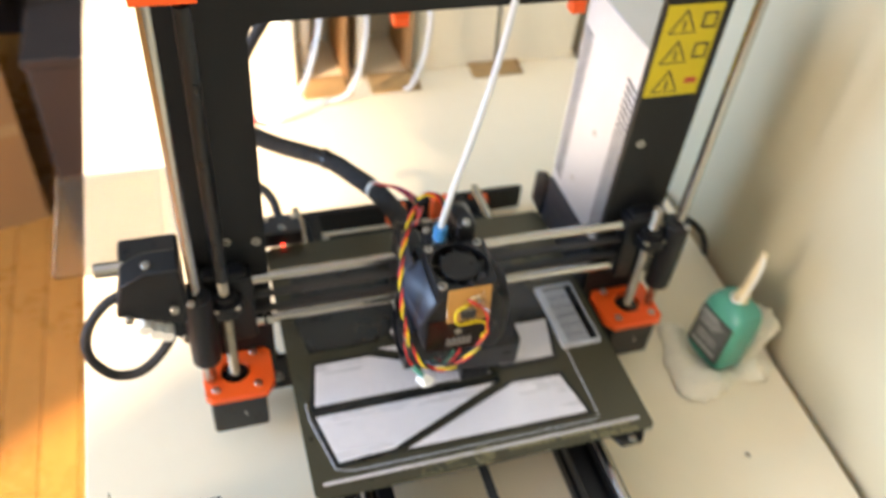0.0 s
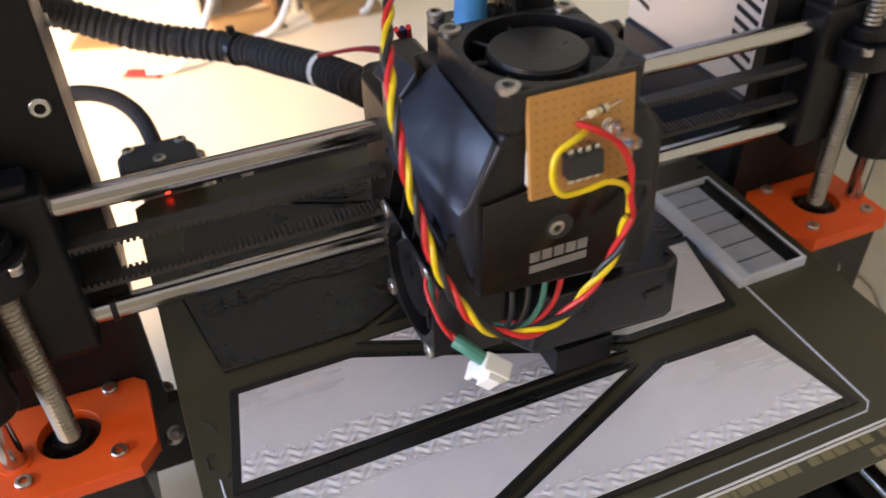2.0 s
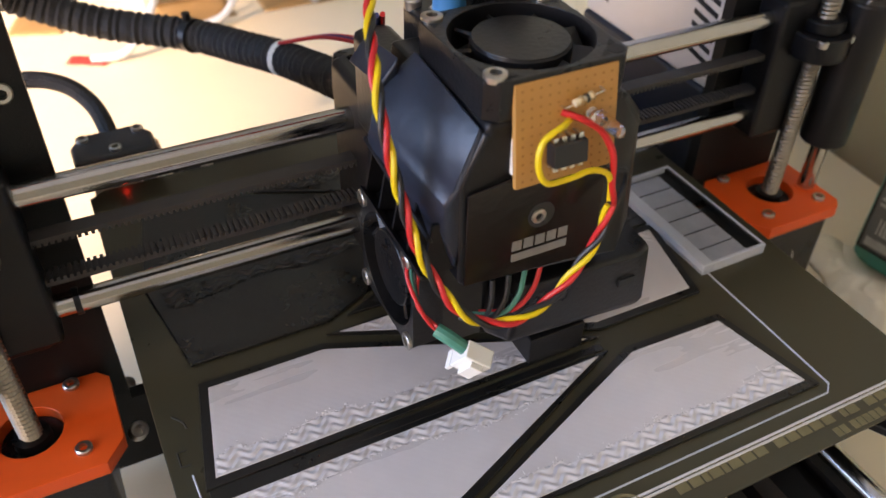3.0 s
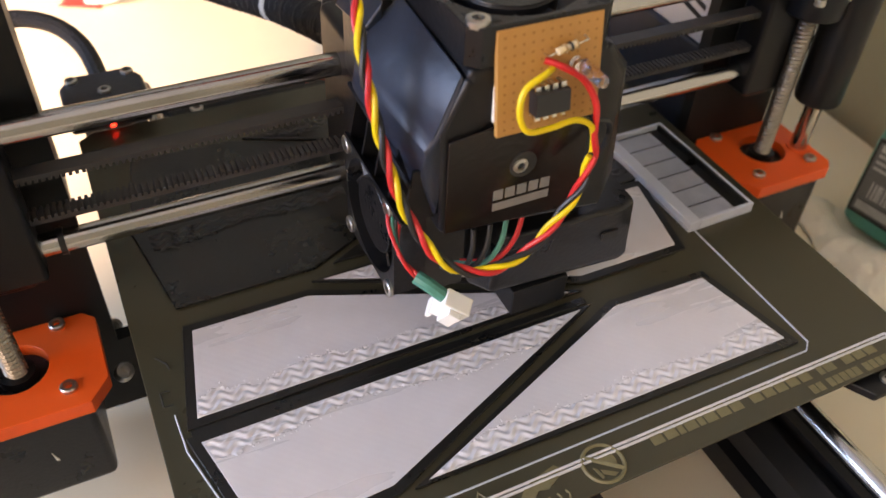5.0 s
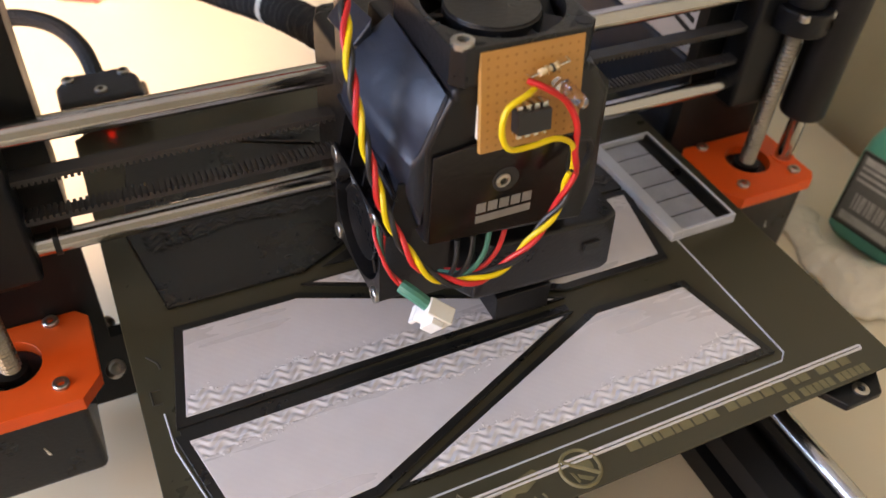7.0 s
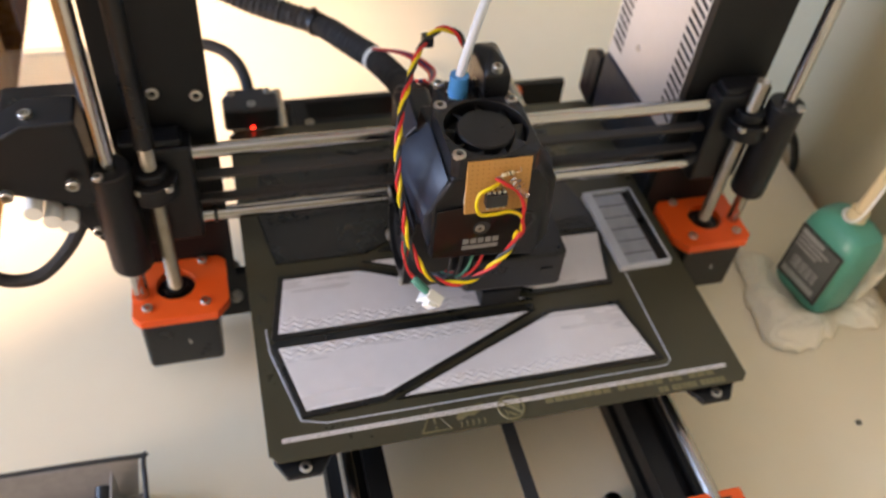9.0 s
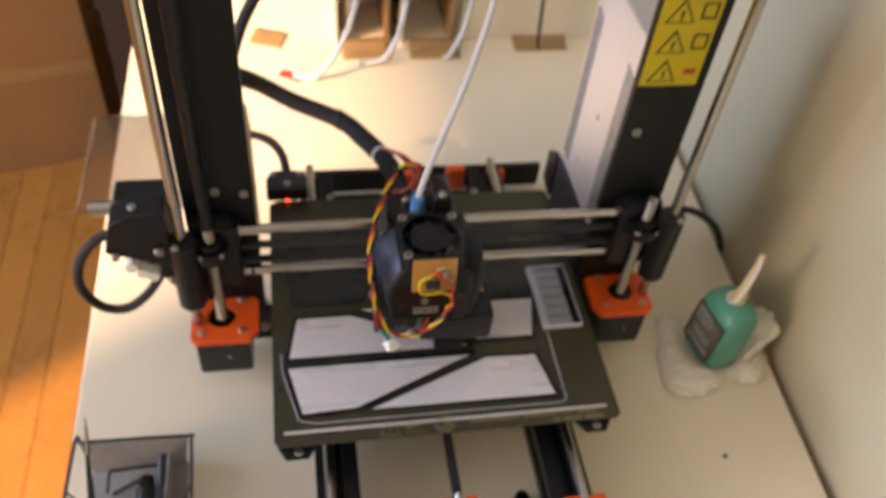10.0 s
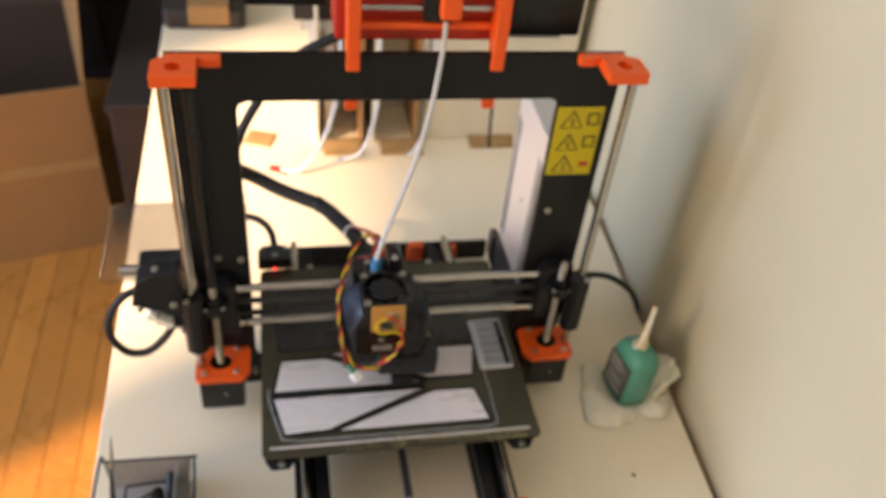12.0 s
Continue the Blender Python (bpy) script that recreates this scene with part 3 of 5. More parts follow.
def print_bed():
    part("steel_sheet", prism_bm([(-0.1275, -0.124), (-0.1235, -0.1285), (0.1225, -0.1285), (0.1265, -0.1245), (0.1265, 0.112), (0.122, 0.1165), (-0.121, 0.1165), (-0.1275, 0.112)], SZ - 0.001, SZ), SHEET, bed, "olive-grey powder-coated steel sheet", bevel=0.0004)
    hb = part("heater_plate", prism_bm([(-0.124, -0.1262), (0.123, -0.1262), (0.123, 0.113), (-0.124, 0.113)], SZ - 0.0048, SZ - 0.001), PLASTIC, bed, smooth=False)
    for x in (-0.112, 0.106):
        tb = part("corner_tab", prism_bm([(x - 0.014, -0.124), (x - 0.008, -0.1345), (x + 0.008, -0.1345), (x + 0.015, -0.124)], SZ - 0.0085, SZ - 0.0048), FRAME, bed, bevel=0.0008)
        bolt(tb, (x + 0.001, -0.1305, SZ - 0.0048), 0.003, 0.001)
    part("rear_lip", prism_bm([(-0.088, 0.1165), (0.0, 0.1165), (0.078, 0.1165), (0.072, 0.1225), (-0.082, 0.1225)], SZ - 0.006, SZ - 0.001), FRAME, bed, bevel=0.0006)
    for x, y in ((-0.074, 0.119), (0.058, 0.119)):
        bolt(bed, (x, y, SZ - 0.001), 0.003, 0.0016)
    part("carriage_plate", box_bm((-0.10, 0.10, -0.08, 0.08, 0.058, 0.064)), FRAME, bed, bevel=0.002)
    for x in (-0.09, 0.09):
        for y in (-0.055, 0.055):
            part("bearing", cyl_bm([((x, y - 0.012, 0.0535), (x, y + 0.012, 0.0535), 0.0074, 0.0074)]), STEEL, bed)
    # cable cover with lamp at the back corner
    cv = part("cable_cover", prism_bm([(-0.1295, 0.1155), (-0.0935, 0.1155), (-0.0935, 0.131), (-0.099, 0.1400), (-0.124, 0.1400), (-0.1295, 0.131)], SZ, SZ + 0.0165), COVERG, bed, "dark grey cable cover with a red lamp", bevel=0.0025)
    for x, y in ((-0.1235, 0.134), (-0.0995, 0.134), (-0.111, 0.1215)):
        bolt(cv, (x, y, SZ + 0.0165), 0.0028, 0.0014)
    part("lamp", box_bm((-0.1125, -0.1105, 0.1145, 0.1156, SZ + 0.0020, SZ + 0.0034)), LED, cv, "small red lamp", smooth=False)
    # gold lettering: plain bars and warning marks along the front
    def bars(x0, x1, y, h, widths):
        bm = bmesh.new()
        x = x0
        for wd in widths:
            wid = (x1 - x0) * abs(wd) / sum(abs(q) for q in widths)
            if wd > 0:
                m = Matrix.Translation((x + wid / 2, y, SZ + 0.0001)) @ Matrix.Diagonal((wid * 0.82, h, 0.0002, 1))
                bmesh.ops.create_cube(bm, size=1, matrix=m)
            x += wid
        return bm
    part("sheet_marking", bars(0.012, 0.109, -0.1193, 0.0052, [1, 1, .5, 1, .5, 1, 1, 1, -.6, 1, 1, 1, 1, 1, -.6, .5, 1, -.6, 1, 1, 1]), GOLD, bed, "gold bar marking", smooth=False)
    part("sheet_marking", bars(0.074, 0.113, -0.1255, 0.0034, [1, 1, -.6, 1, 1, 1, 1, 1, -.6, 1, 1, 1, 1, 1]), GOLD, bed, smooth=False)
    def ring_bm(cx, cy, r, wdt, n=32):
        return tube_bm([(cx + r * math.cos(6.28319 * k / n), cy + r * math.sin(6.28319 * k / n), SZ) for k in range(n + 1)], wdt, 6)
    def stroke(pts, wdt=0.00055):
        return tube_bm([(x, y, SZ) for x, y in pts], wdt, 6)
    dome = [(-0.006 + 0.0044 * math.cos(radians(g)), -0.1205 + 0.0044 * math.sin(radians(g))) for g in range(-30, 136, 15)]
    cx, cy = -0.006, -0.1205
    flat = [[(cx - 0.0040, cy - 0.0002), (cx - 0.0030, cy - 0.0008), (cx - 0.0022, cy - 0.0042), (cx - 0.0030, cy - 0.0046)], [(cx - 0.0020, cy - 0.0016), (cx + 0.0026, cy - 0.0046), (cx + 0.0010, cy - 0.0052), (cx - 0.0020, cy - 0.0032)]]
    part("prohibition_mark", merge(ring_bm(cx, cy, 0.0066, 0.0007), stroke([(cx - 0.0048, cy + 0.0042), (cx + 0.0054, cy - 0.0042)], 0.0008), prism_bm(dome, SZ, SZ + 0.0003), *[prism_bm(q, SZ, SZ + 0.0003) for q in flat]), GOLD, bed)
    palm = [(-0.0350, -0.1205), (-0.0320, -0.1178), (-0.0260, -0.1160), (-0.0205, -0.1148), (-0.0190, -0.1166), (-0.0212, -0.1190), (-0.0260, -0.1214), (-0.0290, -0.1206), (-0.0310, -0.1222), (-0.0345, -0.1225)]
    part("heat_mark", merge(*[stroke([(-0.0335 + 0.003 * k, -0.1266), (-0.0328 + 0.003 * k, -0.1250), (-0.0335 + 0.003 * k, -0.1236)], 0.0004) for k in range(5)], prism_bm(palm, SZ, SZ + 0.0003)), GOLD, bed)
    part("caution_mark", merge(stroke([(-0.0535, -0.1265), (-0.0385, -0.1265), (-0.046, -0.1138), (-0.0535, -0.1265)]), stroke([(-0.046, -0.1225), (-0.046, -0.118)]), stroke([(-0.046, -0.1250), (-0.046, -0.1243)])), GOLD, bed)
    part("edge_mark", merge(stroke([(-0.1205, -0.0395), (-0.1235, -0.0395), (-0.1235, -0.0455), (-0.1205, -0.0455)], 0.0004), stroke([(-0.122, -0.024), (-0.119, -0.028), (-0.1185, -0.031)], 0.0004)), INK, bed)


print_bed()


# ---- the print lying on the sheet ----
T0 = 0.0014


def inside(outline, x, y):
    hit = False
    for (x0, y0), (x1, y1) in zip(outline, outline[1:] + outline[:1]):
        if (y0 > y) != (y1 > y) and x < x0 + (y - y0) / (y1 - y0) * (x1 - x0):
            hit = not hit
    return hit


def wave_relief(edge0, edge1, outline, rng, inward):
    """Embossed band of parallel waves along one edge of a panel, ending in a ragged contour."""
    a, b = Vector(edge0), Vector(edge1)
    d, n, L = (b - a).normalized(), Vector(inward), (b - a).length
    seed = rng.random() * 50
    ds, dn = 0.00036, 0.00033
    cols, rows = int(L / ds), 44
    limit = inset(outline, 0.0006)
    reach, step = [], 0.0
    for i in range(cols + 1):
        s = i * ds
        if rng.random() < 0.035:
            step = rng.uniform(-0.0012, 0.0014)
        w = 0.0066 + 0.0042 * noise.noise(Vector((s * 38, seed, 0))) + step + 0.0006 * noise.noise(Vector((s * 900, seed, 3)))
        if min(s, L - s) < 0.010:
            w += 0.0022
        reach.append(min(max(w, 0.0024), 0.0132))
    verts, faces, number = [], [], {}
    for i in range(cols + 1):
        for j in range(rows + 1):
            s, q = i * ds, 0.0004 + j * dn
            p = a + d * s + n * q
            if q > reach[i] or not inside(limit, p.x, p.y):
                continue
            u = (q - 0.0012 * math.sin(s / 0.0077 * 6.28319 + seed)) / 0.0035
            h = 0.00046 * (0.5 - 0.5 * math.cos(u * 6.28319))
            if reach[i] - q < 0.0007:
                h = 0.00022 + 0.00030 * noise.noise(Vector((s * 1600, q * 1600, seed)))
            number[i, j] = len(verts)
            verts.append((p.x, p.y, SZ + T0 + 0.00010 + max(h, 0.0)))
    for (i, j) in number:
        ring = [(i, j), (i + 1, j), (i + 1, j + 1), (i, j + 1)]
        if all(k in number for k in ring):
            faces.append([number[k] for k in ring])
    # crumbs where the ragged contour breaks off
    for k in range(34):
        i = rng.randrange(6, cols - 6)
        p = a + d * (i * ds) + n * (reach[i] + rng.uniform(0.0002, 0.0016))
        if not inside(limit, p.x, p.y):
            continue
        r, t0, base = rng.uniform(0.00018, 0.0005), rng.random() * 6, len(verts)
        for m in range(5):
            verts.append((p.x + r * math.cos(t0 + m * 1.2566), p.y + r * 0.7 * math.sin(t0 + m * 1.2566), SZ + T0 + 0.00005))
        verts.append((p.x, p.y, SZ + T0 + 0.00036))
        faces += [[base + m, base + (m + 1) % 5, base + 5] for m in range(5)]
    me = bpy.data.meshes.new("wave")
    me.from_pydata(verts, [], faces)
    bm = bmesh.new()
    bm.from_mesh(me)
    bpy.data.meshes.remove(me)
    bmesh.ops.recalc_face_normals(bm, faces=bm.faces)
    if sum(f.normal.z for f in bm.faces) < 0:
        bmesh.ops.reverse_faces(bm, faces=bm.faces)
    return bm


def panel(outline, white, wave, rng):
    lab = "black printed panel inlaid with pale grey plastic" if white else "black printed panel with wavy relief"
    pn = thing("printed_panel", lab + " on the print sheet", "printed part", "panels on the print sheet")
    part("base", prism_bm(inset(outline, -0.0032), SZ, SZ + (T0 - 0.0001 if white else T0)), PRBLACK, pn, bevel=0.0005)
    if white:
        part("rim", prism_bm(inset(outline, -0.0030), SZ + T0 * 0.5, SZ + T0 - 0.00005), PRBLACK, pn, smooth=False)
        part("inlay", prism_bm(inset(outline, 0.0001), SZ + 0.0004, SZ + T0 + 0.00008), PRWHITE, pn, "pale grey inlay", bevel=0.0001)
    tagged(part("wave_relief", wave_relief(*wave[:2], outline, rng, wave[2]), PRWHITE if white else PRBLACK, pn), kind="stuff")


rng = random.Random(11)
panel([(-0.116, -0.064), (-0.107, -0.104), (-0.068, -0.102), (0.022, -0.0635)], True, ((-0.115, -0.0642), (0.018, -0.0635), (0, -1)), rng)
panel([(0.034, -0.067), (-0.058, -0.1045), (0.081, -0.1045), (0.073, -0.068)], True, ((-0.054, -0.1045), (0.079, -0.1045), (0, 1)), rng)
panel([(-0.108, -0.018), (-0.115, -0.055), (0.023, -0.0545), (-0.066, -0.018)], True, ((-0.114, -0.055), (0.018, -0.0545), (0, 1)), rng)
panel([(-0.058, -0.0122), (0.031, -0.0490), (0.075, -0.0490), (0.083, -0.0122)], True, ((-0.052, -0.0124), (0.081, -0.0124), (0, -1)), rng)
panel([(-0.108, -0.002), (-0.060, -0.002), (0.024, 0.0355), (-0.114, 0.0375)], False, ((-0.112, 0.037), (0.018, 0.036), (0, -1)), rng)
panel([(-0.047, -0.004), (0.084, -0.0045), (0.076, 0.032), (0.037, 0.034)], False, ((-0.040, -0.004), (0.082, -0.004), (0, 1)), rng)
panel([(-0.114, 0.0445), (0.022, 0.0445), (-0.068, 0.083), (-0.107, 0.084)], False, ((-0.112, 0.045), (0.016, 0.045), (0, 1)), rng)
panel([(-0.057, 0.085), (0.035, 0.0465), (0.073, 0.0465), (0.081, 0.085)], False, ((-0.052, 0.085), (0.079, 0.085), (0, -1)), rng)

# joint strips between neighbouring panels
for y in (-0.0595, 0.041):
    js = tagged(ob_from("joint_strip", box_bm((-0.118, 0.026, y - 0.0016, y + 0.0016, SZ, SZ + 0.0007)), PRBLACK, bevel=0.0003), "thin black plastic strip between printed panels", "printed part")


def skirt():
    z = SZ + 0.00015
    pts = [(0.0885, -0.041, z), (0.0885, -0.1085, z), (0.085, -0.1115, z), (-0.098, -0.1115, z), (-0.110, -0.108, z), (-0.1205, -0.065, z), (-0.121, -0.05, z)]
    tagged(ob_from("skirt_line", tube_bm(pts, 0.00035, 6), PALE), "thin pale plastic outline laid round the print", "printed part")
    b1 = tube_bm([(-0.1205, -0.1168, z), (0.117, -0.1168, z)], 0.0005, 6)
    b2 = tube_bm([(-0.1205, -0.1182, z), (0.117, -0.1182, z), (0.1173, -0.1168, z)], 0.0005, 6)
    tagged(ob_from("prime_line", merge(b1, b2), PRWHITE), "pale double plastic line along the sheet's front", "printed part")


skirt()


def purge_block():
    pb = thing("purge_block", "small open plastic box with pale ribs and dark sides", "printed part")
    m = pose(0.1014, -0.0121, SZ, 0, 0, 0.8)
    hx, hy, h = 0.0164, 0.0318, 0.0046
    part("floor_plate", box_bm((-hx, hx, -hy, hy, 0, 0.0010)), PALE, pb, smooth=False).matrix_local = m
    part("wall", box_bm((-hx, -hx + 0.0055, -hy, hy, 0.0010, h)), PALE, pb, "pale blue wide wall", bevel=0.0006).matrix_local = m
    for b in ((hx - 0.0012, hx, -hy, hy), (-hx + 0.0055, hx - 0.0012, hy - 0.0012, hy)):
        part("wall", box_bm((b[0], b[1], b[2], b[3], 0.0010, h)), PALE, pb, bevel=0.0002).matrix_local = m
    part("wall", box_bm((-hx + 0.0055, hx - 0.0012, -hy, -hy + 0.0014, 0.0010, h)), PALE, pb, bevel=0.0002).matrix_local = m
    # black strip on wall and floor stands for shade along the right side
    part("inner_shade", merge(box_bm((hx - 0.0024, hx - 0.0012, -hy + 0.0014, hy - 0.0012, 0.0018, h - 0.0004)), box_bm((hx - 0.0065, hx - 0.0012, -hy + 0.0014, hy - 0.0012, 0.0010, 0.0018))), PRBLACK, pb, "black strip for shade inside the right wall", smooth=False).matrix_local = m
    for k in range(6):
        y = -hy + 0.0016 + k * 0.0101
        part("infill", box_bm((-hx + 0.0056, hx - 0.0066, y, y + 0.0096, 0.0010, 0.0017)), CELL, pb, smooth=False).matrix_local = m
        part("rib", box_bm((-hx + 0.0056, hx - 0.0066, y + 0.00965, y + 0.01005, 0.0010, 0.0019)), PRBLACK, pb, smooth=False).matrix_local = m



purge_block()


# ---- print head ----
head = thing("extruder", "black printed extruder with fan, tan circuit board and loose wires", "extruder")


def hull(points):
    bm = bmesh.new()
    for p in points:
        bm.verts.new(p)
    r = bmesh.ops.convex_hull(bm, input=bm.verts)
    bmesh.ops.delete(bm, geom=[g for g in r["geom_interior"] if isinstance(g, bmesh.types.BMVert)], context="VERTS")
    bmesh.ops.recalc_face_normals(bm, faces=bm.faces)
    return bm


def fan_bm_frame(c, s, h):
    """Square fan frame with a round duct, lying flat, top at c.z."""
    k = s / 2
    out = [(c[0] - k + 0.003, c[1] - k), (c[0] + k - 0.003, c[1] - k), (c[0] + k, c[1] - k + 0.003), (c[0] + k, c[1] + k - 0.003), (c[0] + k - 0.003, c[1] + k), (c[0] - k + 0.003, c[1] + k), (c[0] - k, c[1] + k - 0.003), (c[0] - k, c[1] - k + 0.003)]
    return plate_with_hole(out, (c[0], c[1], k * 0.93), c[2] - h, c[2])


def fan_rotor(c, r, h, parent, m=None):
    m = m if m is not None else Matrix.Identity(4)
    hub = cyl_bm([((c[0], c[1], c[2] - h), (c[0], c[1], c[2] - 0.0012), r * 0.72, r * 0.70)], 40)
    hub.transform(m)
    part("fan_hub", hub, PLASTIC, parent, bevel=0.0006)
    for i in range(9):
        blade = box_bm((r * 0.70, r * 0.97, -0.0035, 0.0035, -0.0004, 0.0004))
        blade.transform(m @ Matrix.Translation((c[0], c[1], c[2] - h * 0.55)) @ pose(0, 0, 0, 0, 0, i * 40) @ pose(0, 0, 0, 38))
        part("fan_blade", blade, PLASTIC, parent, smooth=False)


def print_head():
    C = (-0.0172, -0.0555, 0.2112)
    # carriage on the rods
    part("carriage", merge(box_bm((-0.040, 0.014, -0.006, 0.030, 0.098, 0.170)), box_bm((-0.038, 0.010, 0.018, 0.036, 0.110, 0.166))), BLACK, head, "black printed carriage", bevel=0.003)
    # neck under the fan, body block and its front cover
    part("neck", box_bm((-0.0372, 0.0028, -0.0757, -0.0357, 0.184, 0.2008)), BLACK, head, "black square fan neck", bevel=0.002, seg=3)
    part("extruder_body", merge(hull([(-0.0447, -0.0763, 0.1845), (-0.0375, -0.0757, 0.1985), (0.0030, -0.0757, 0.2000), (0.0100, -0.0740, 0.1900), (0.0080, -0.0768, 0.1460), (-0.0436, -0.0768, 0.1524), (-0.0440, -0.020, 0.1560), (-0.0380, -0.020, 0.1980), (0.0120, -0.020, 0.1960), (0.0220, -0.020, 0.1500), (0.0180, -0.0680, 0.1480), (0.0170, -0.0660, 0.1860)]), box_bm((-0.040, 0.018, -0.050, -0.006, 0.108, 0.156))), BLACK, head, "black printed extruder body", bevel=0.0018)
    part("front_cover", prism_bm([(-0.0428, 0.1532), (-0.0010, 0.1500), (-0.0010, 0.1880), (-0.0425, 0.1830)], 0.0766, 0.0776, pose(0, 0, 0, 90)), COVER, head, "glossy black front cover", bevel=0.0004)
    # bulging side shell, lit by the window; its blue tint adds to the reflection
    part("shoulder", hull([(-0.0376, -0.0745, 0.1995), (-0.0377, -0.037, 0.2030), (-0.0470, -0.038, 0.1970), (-0.0540, -0.044, 0.1905), (-0.0528, -0.054, 0.1853), (-0.0515, -0.064, 0.1800), (-0.0482, -0.0735, 0.1700), (-0.0475, -0.0750, 0.1800), (-0.0449, -0.0758, 0.1842), (-0.0442, -0.0755, 0.1580), (-0.0525, -0.036, 0.1780), (-0.0460, -0.050, 0.1570), (-0.0400, -0.060, 0.1550)]), SHOULDER, head, "smooth black printed side shell", bevel=0.0028, seg=3)
    part("shoulder", hull([(0.0028, -0.0740, 0.1990), (0.0028, -0.036, 0.2020), (0.0120, -0.0700, 0.1900), (0.0200, -0.052, 0.1850), (0.0250, -0.040, 0.1740), (0.0262, -0.052, 0.1560), (0.0180, -0.0680, 0.1500), (0.0080, -0.0750, 0.1480), (0.0300, -0.040, 0.148), (0.0300, -0.020, 0.165), (0.0150, -0.0640, 0.1330), (0.0330, -0.022, 0.128)]), SHOULDER, head, bevel=0.003, seg=3)
    part("duct_ridge", hull([(x, y, z) for x, y, z in ((-0.0500, -0.040, 0.1960), (-0.0440, -0.040, 0.2030), (-0.0480, -0.012, 0.1900), (-0.0420, -0.012, 0.1970), (-0.0440, -0.040, 0.1920), (-0.0420, -0.012, 0.1860))]), SHOULDER, head, bevel=0.001)
    # top fan
    fan = part("top_fan", fan_bm_frame(C, 0.0405, 0.0105), PLASTIC, head, "square black cooling fan", bevel=0.0008)
    fan_rotor(C, 0.0186, 0.009, fan)
    # dark disc closes the duct, standing for shade below the rotor
    part("fan_shade_disc", cyl_bm([((C[0], C[1], 0.1990), (C[0], C[1], 0.2013), 0.0195, 0.0195)]), SHADE_DARK, fan)
    part("fan_hub_cap", cyl_bm([((C[0], C[1], 0.2092), (C[0], C[1], 0.2104), 0.0129, 0.0125)], 40), PLASTIC, fan)
    for dx, dy, metal in ((-1, -1, 1), (1, -1, 0), (-1, 1, 1), (1, 1, 1)):
        if metal:
            bolt(fan, (C[0] + 0.0168 * dx, C[1] + 0.0168 * dy, C[2]), 0.0030, 0.0012)
        else:
            # no real hole: a dark disc gives its shade
            part("screw_hole_shade", cyl_bm([((C[0] + 0.0168 * dx, C[1] + 0.0168 * dy, C[2] - 0.001), (C[0] + 0.0168 * dx, C[1] + 0.0168 * dy, C[2] + 0.0002), 0.0023, 0.0023)], 18), SHADE_DARK, fan)
    # corner recesses drawn as thin dark prisms, shade without depth
    for dx in (-1, 1):
        for dy in (-1, 1):
            for swap in (0, 1):
                q = [(0.0115, 0.0186), (0.0142, 0.0186), (0.0142, 0.0160)]
                q = [(C[0] + dx * (v if swap else u), C[1] + dy * (u if swap else v)) for u, v in q]
                part("corner_pocket_shade", prism_bm(q, C[2] - 0.0012, C[2] + 0.00015), SHADE_DARK, fan, smooth=False)
    # side fan facing the window side, louvres above
    sf_m = Matrix.Translation((-0.0525, -0.047, 0.1390)) @ pose(0, 0, 0, 0, -90, 0)
    b = fan_bm_frame((0, 0, 0), 0.038, 0.010)
    b.transform(sf_m)
    sf = part("side_fan", b, PLASTIC, head, "square black side fan", bevel=0.0008)
    fan_rotor((0, 0, 0), 0.0172, 0.009, sf, sf_m)
    # dark block behind the rotor stands for shade inside the fan
    part("fan_shade_sheet", box_bm((-0.0425, -0.030, -0.066, -0.028, 0.120, 0.158)), SHADE_DARK, sf, smooth=False)
    for dy, dz in ((-1, -1), (1, -1), (-1, 1), (1, 1)):
        bolt(sf, (-0.0525, -0.047 + 0.0158 * dy, 0.1390 + 0.0158 * dz), 0.0028, 0.0012, (-1, 0, 0))
    for k in range(5):
        y = -0.0735 + k * 0.0098
        part("louvre", hull([(x, y + dy, z) for x, z in ((-0.0530, 0.1580), (-0.0440, 0.1570), (-0.0500, 0.1735), (-0.0450, 0.1735)) for dy in (0, 0.0010)]), BLACK, head, smooth=False)
    # dark sheet behind the slats stands for the shaded cavity
    part("louvre_shade_sheet", box_bm((-0.0436, -0.0420, -0.0730, -0.0330, 0.1560, 0.1735)), SHADE_DARK, head, smooth=False)
    part("louvre_rim", hull([(-0.0540, -0.0745, 0.1570), (-0.0540, -0.0320, 0.1590), (-0.0500, -0.0745, 0.1560), (-0.0500, -0.0320, 0.1580), (-0.0540, -0.0745, 0.1588), (-0.0540, -0.0320, 0.1608)]), BLACK, head, bevel=0.0005)
    part("louvre_rim", hull([(-0.0520, -0.0740, 0.1690), (-0.0525, -0.0320, 0.1760), (-0.0500, -0.0740, 0.1680), (-0.0500, -0.0320, 0.1750), (-0.0510, -0.0740, 0.1702), (-0.0515, -0.0320, 0.1772)]), BLACK, head, bevel=0.0005)
    # part cooling duct and nozzle
    part("cooling_duct", hull([(-0.020, -0.066, 0.110), (0.034, -0.066, 0.106), (0.036, -0.062, 0.128), (0.028, -0.066, 0.1300), (-0.015, -0.066, 0.1325), (-0.020, -0.030, 0.107), (0.036, -0.026, 0.103), (0.036, -0.026, 0.130), (-0.016, -0.030, 0.134), (-0.018, -0.050, 0.098), (0.026, -0.050, 0.096)]), PLASTIC, head, "black cooling duct", bevel=0.0022, seg=3)
    # slot given as a dark inset in place of shade
    part("duct_slot_shade", box_bm((0.0215, 0.0275, -0.0668, -0.0655, 0.1185, 0.1215)), SHADE_DARK, head, smooth=False)
    hb = part("heater_block", box_bm((-0.006, 0.016, -0.060, -0.038, 0.0875, 0.099)), FRAME, head, bevel=0.0006)
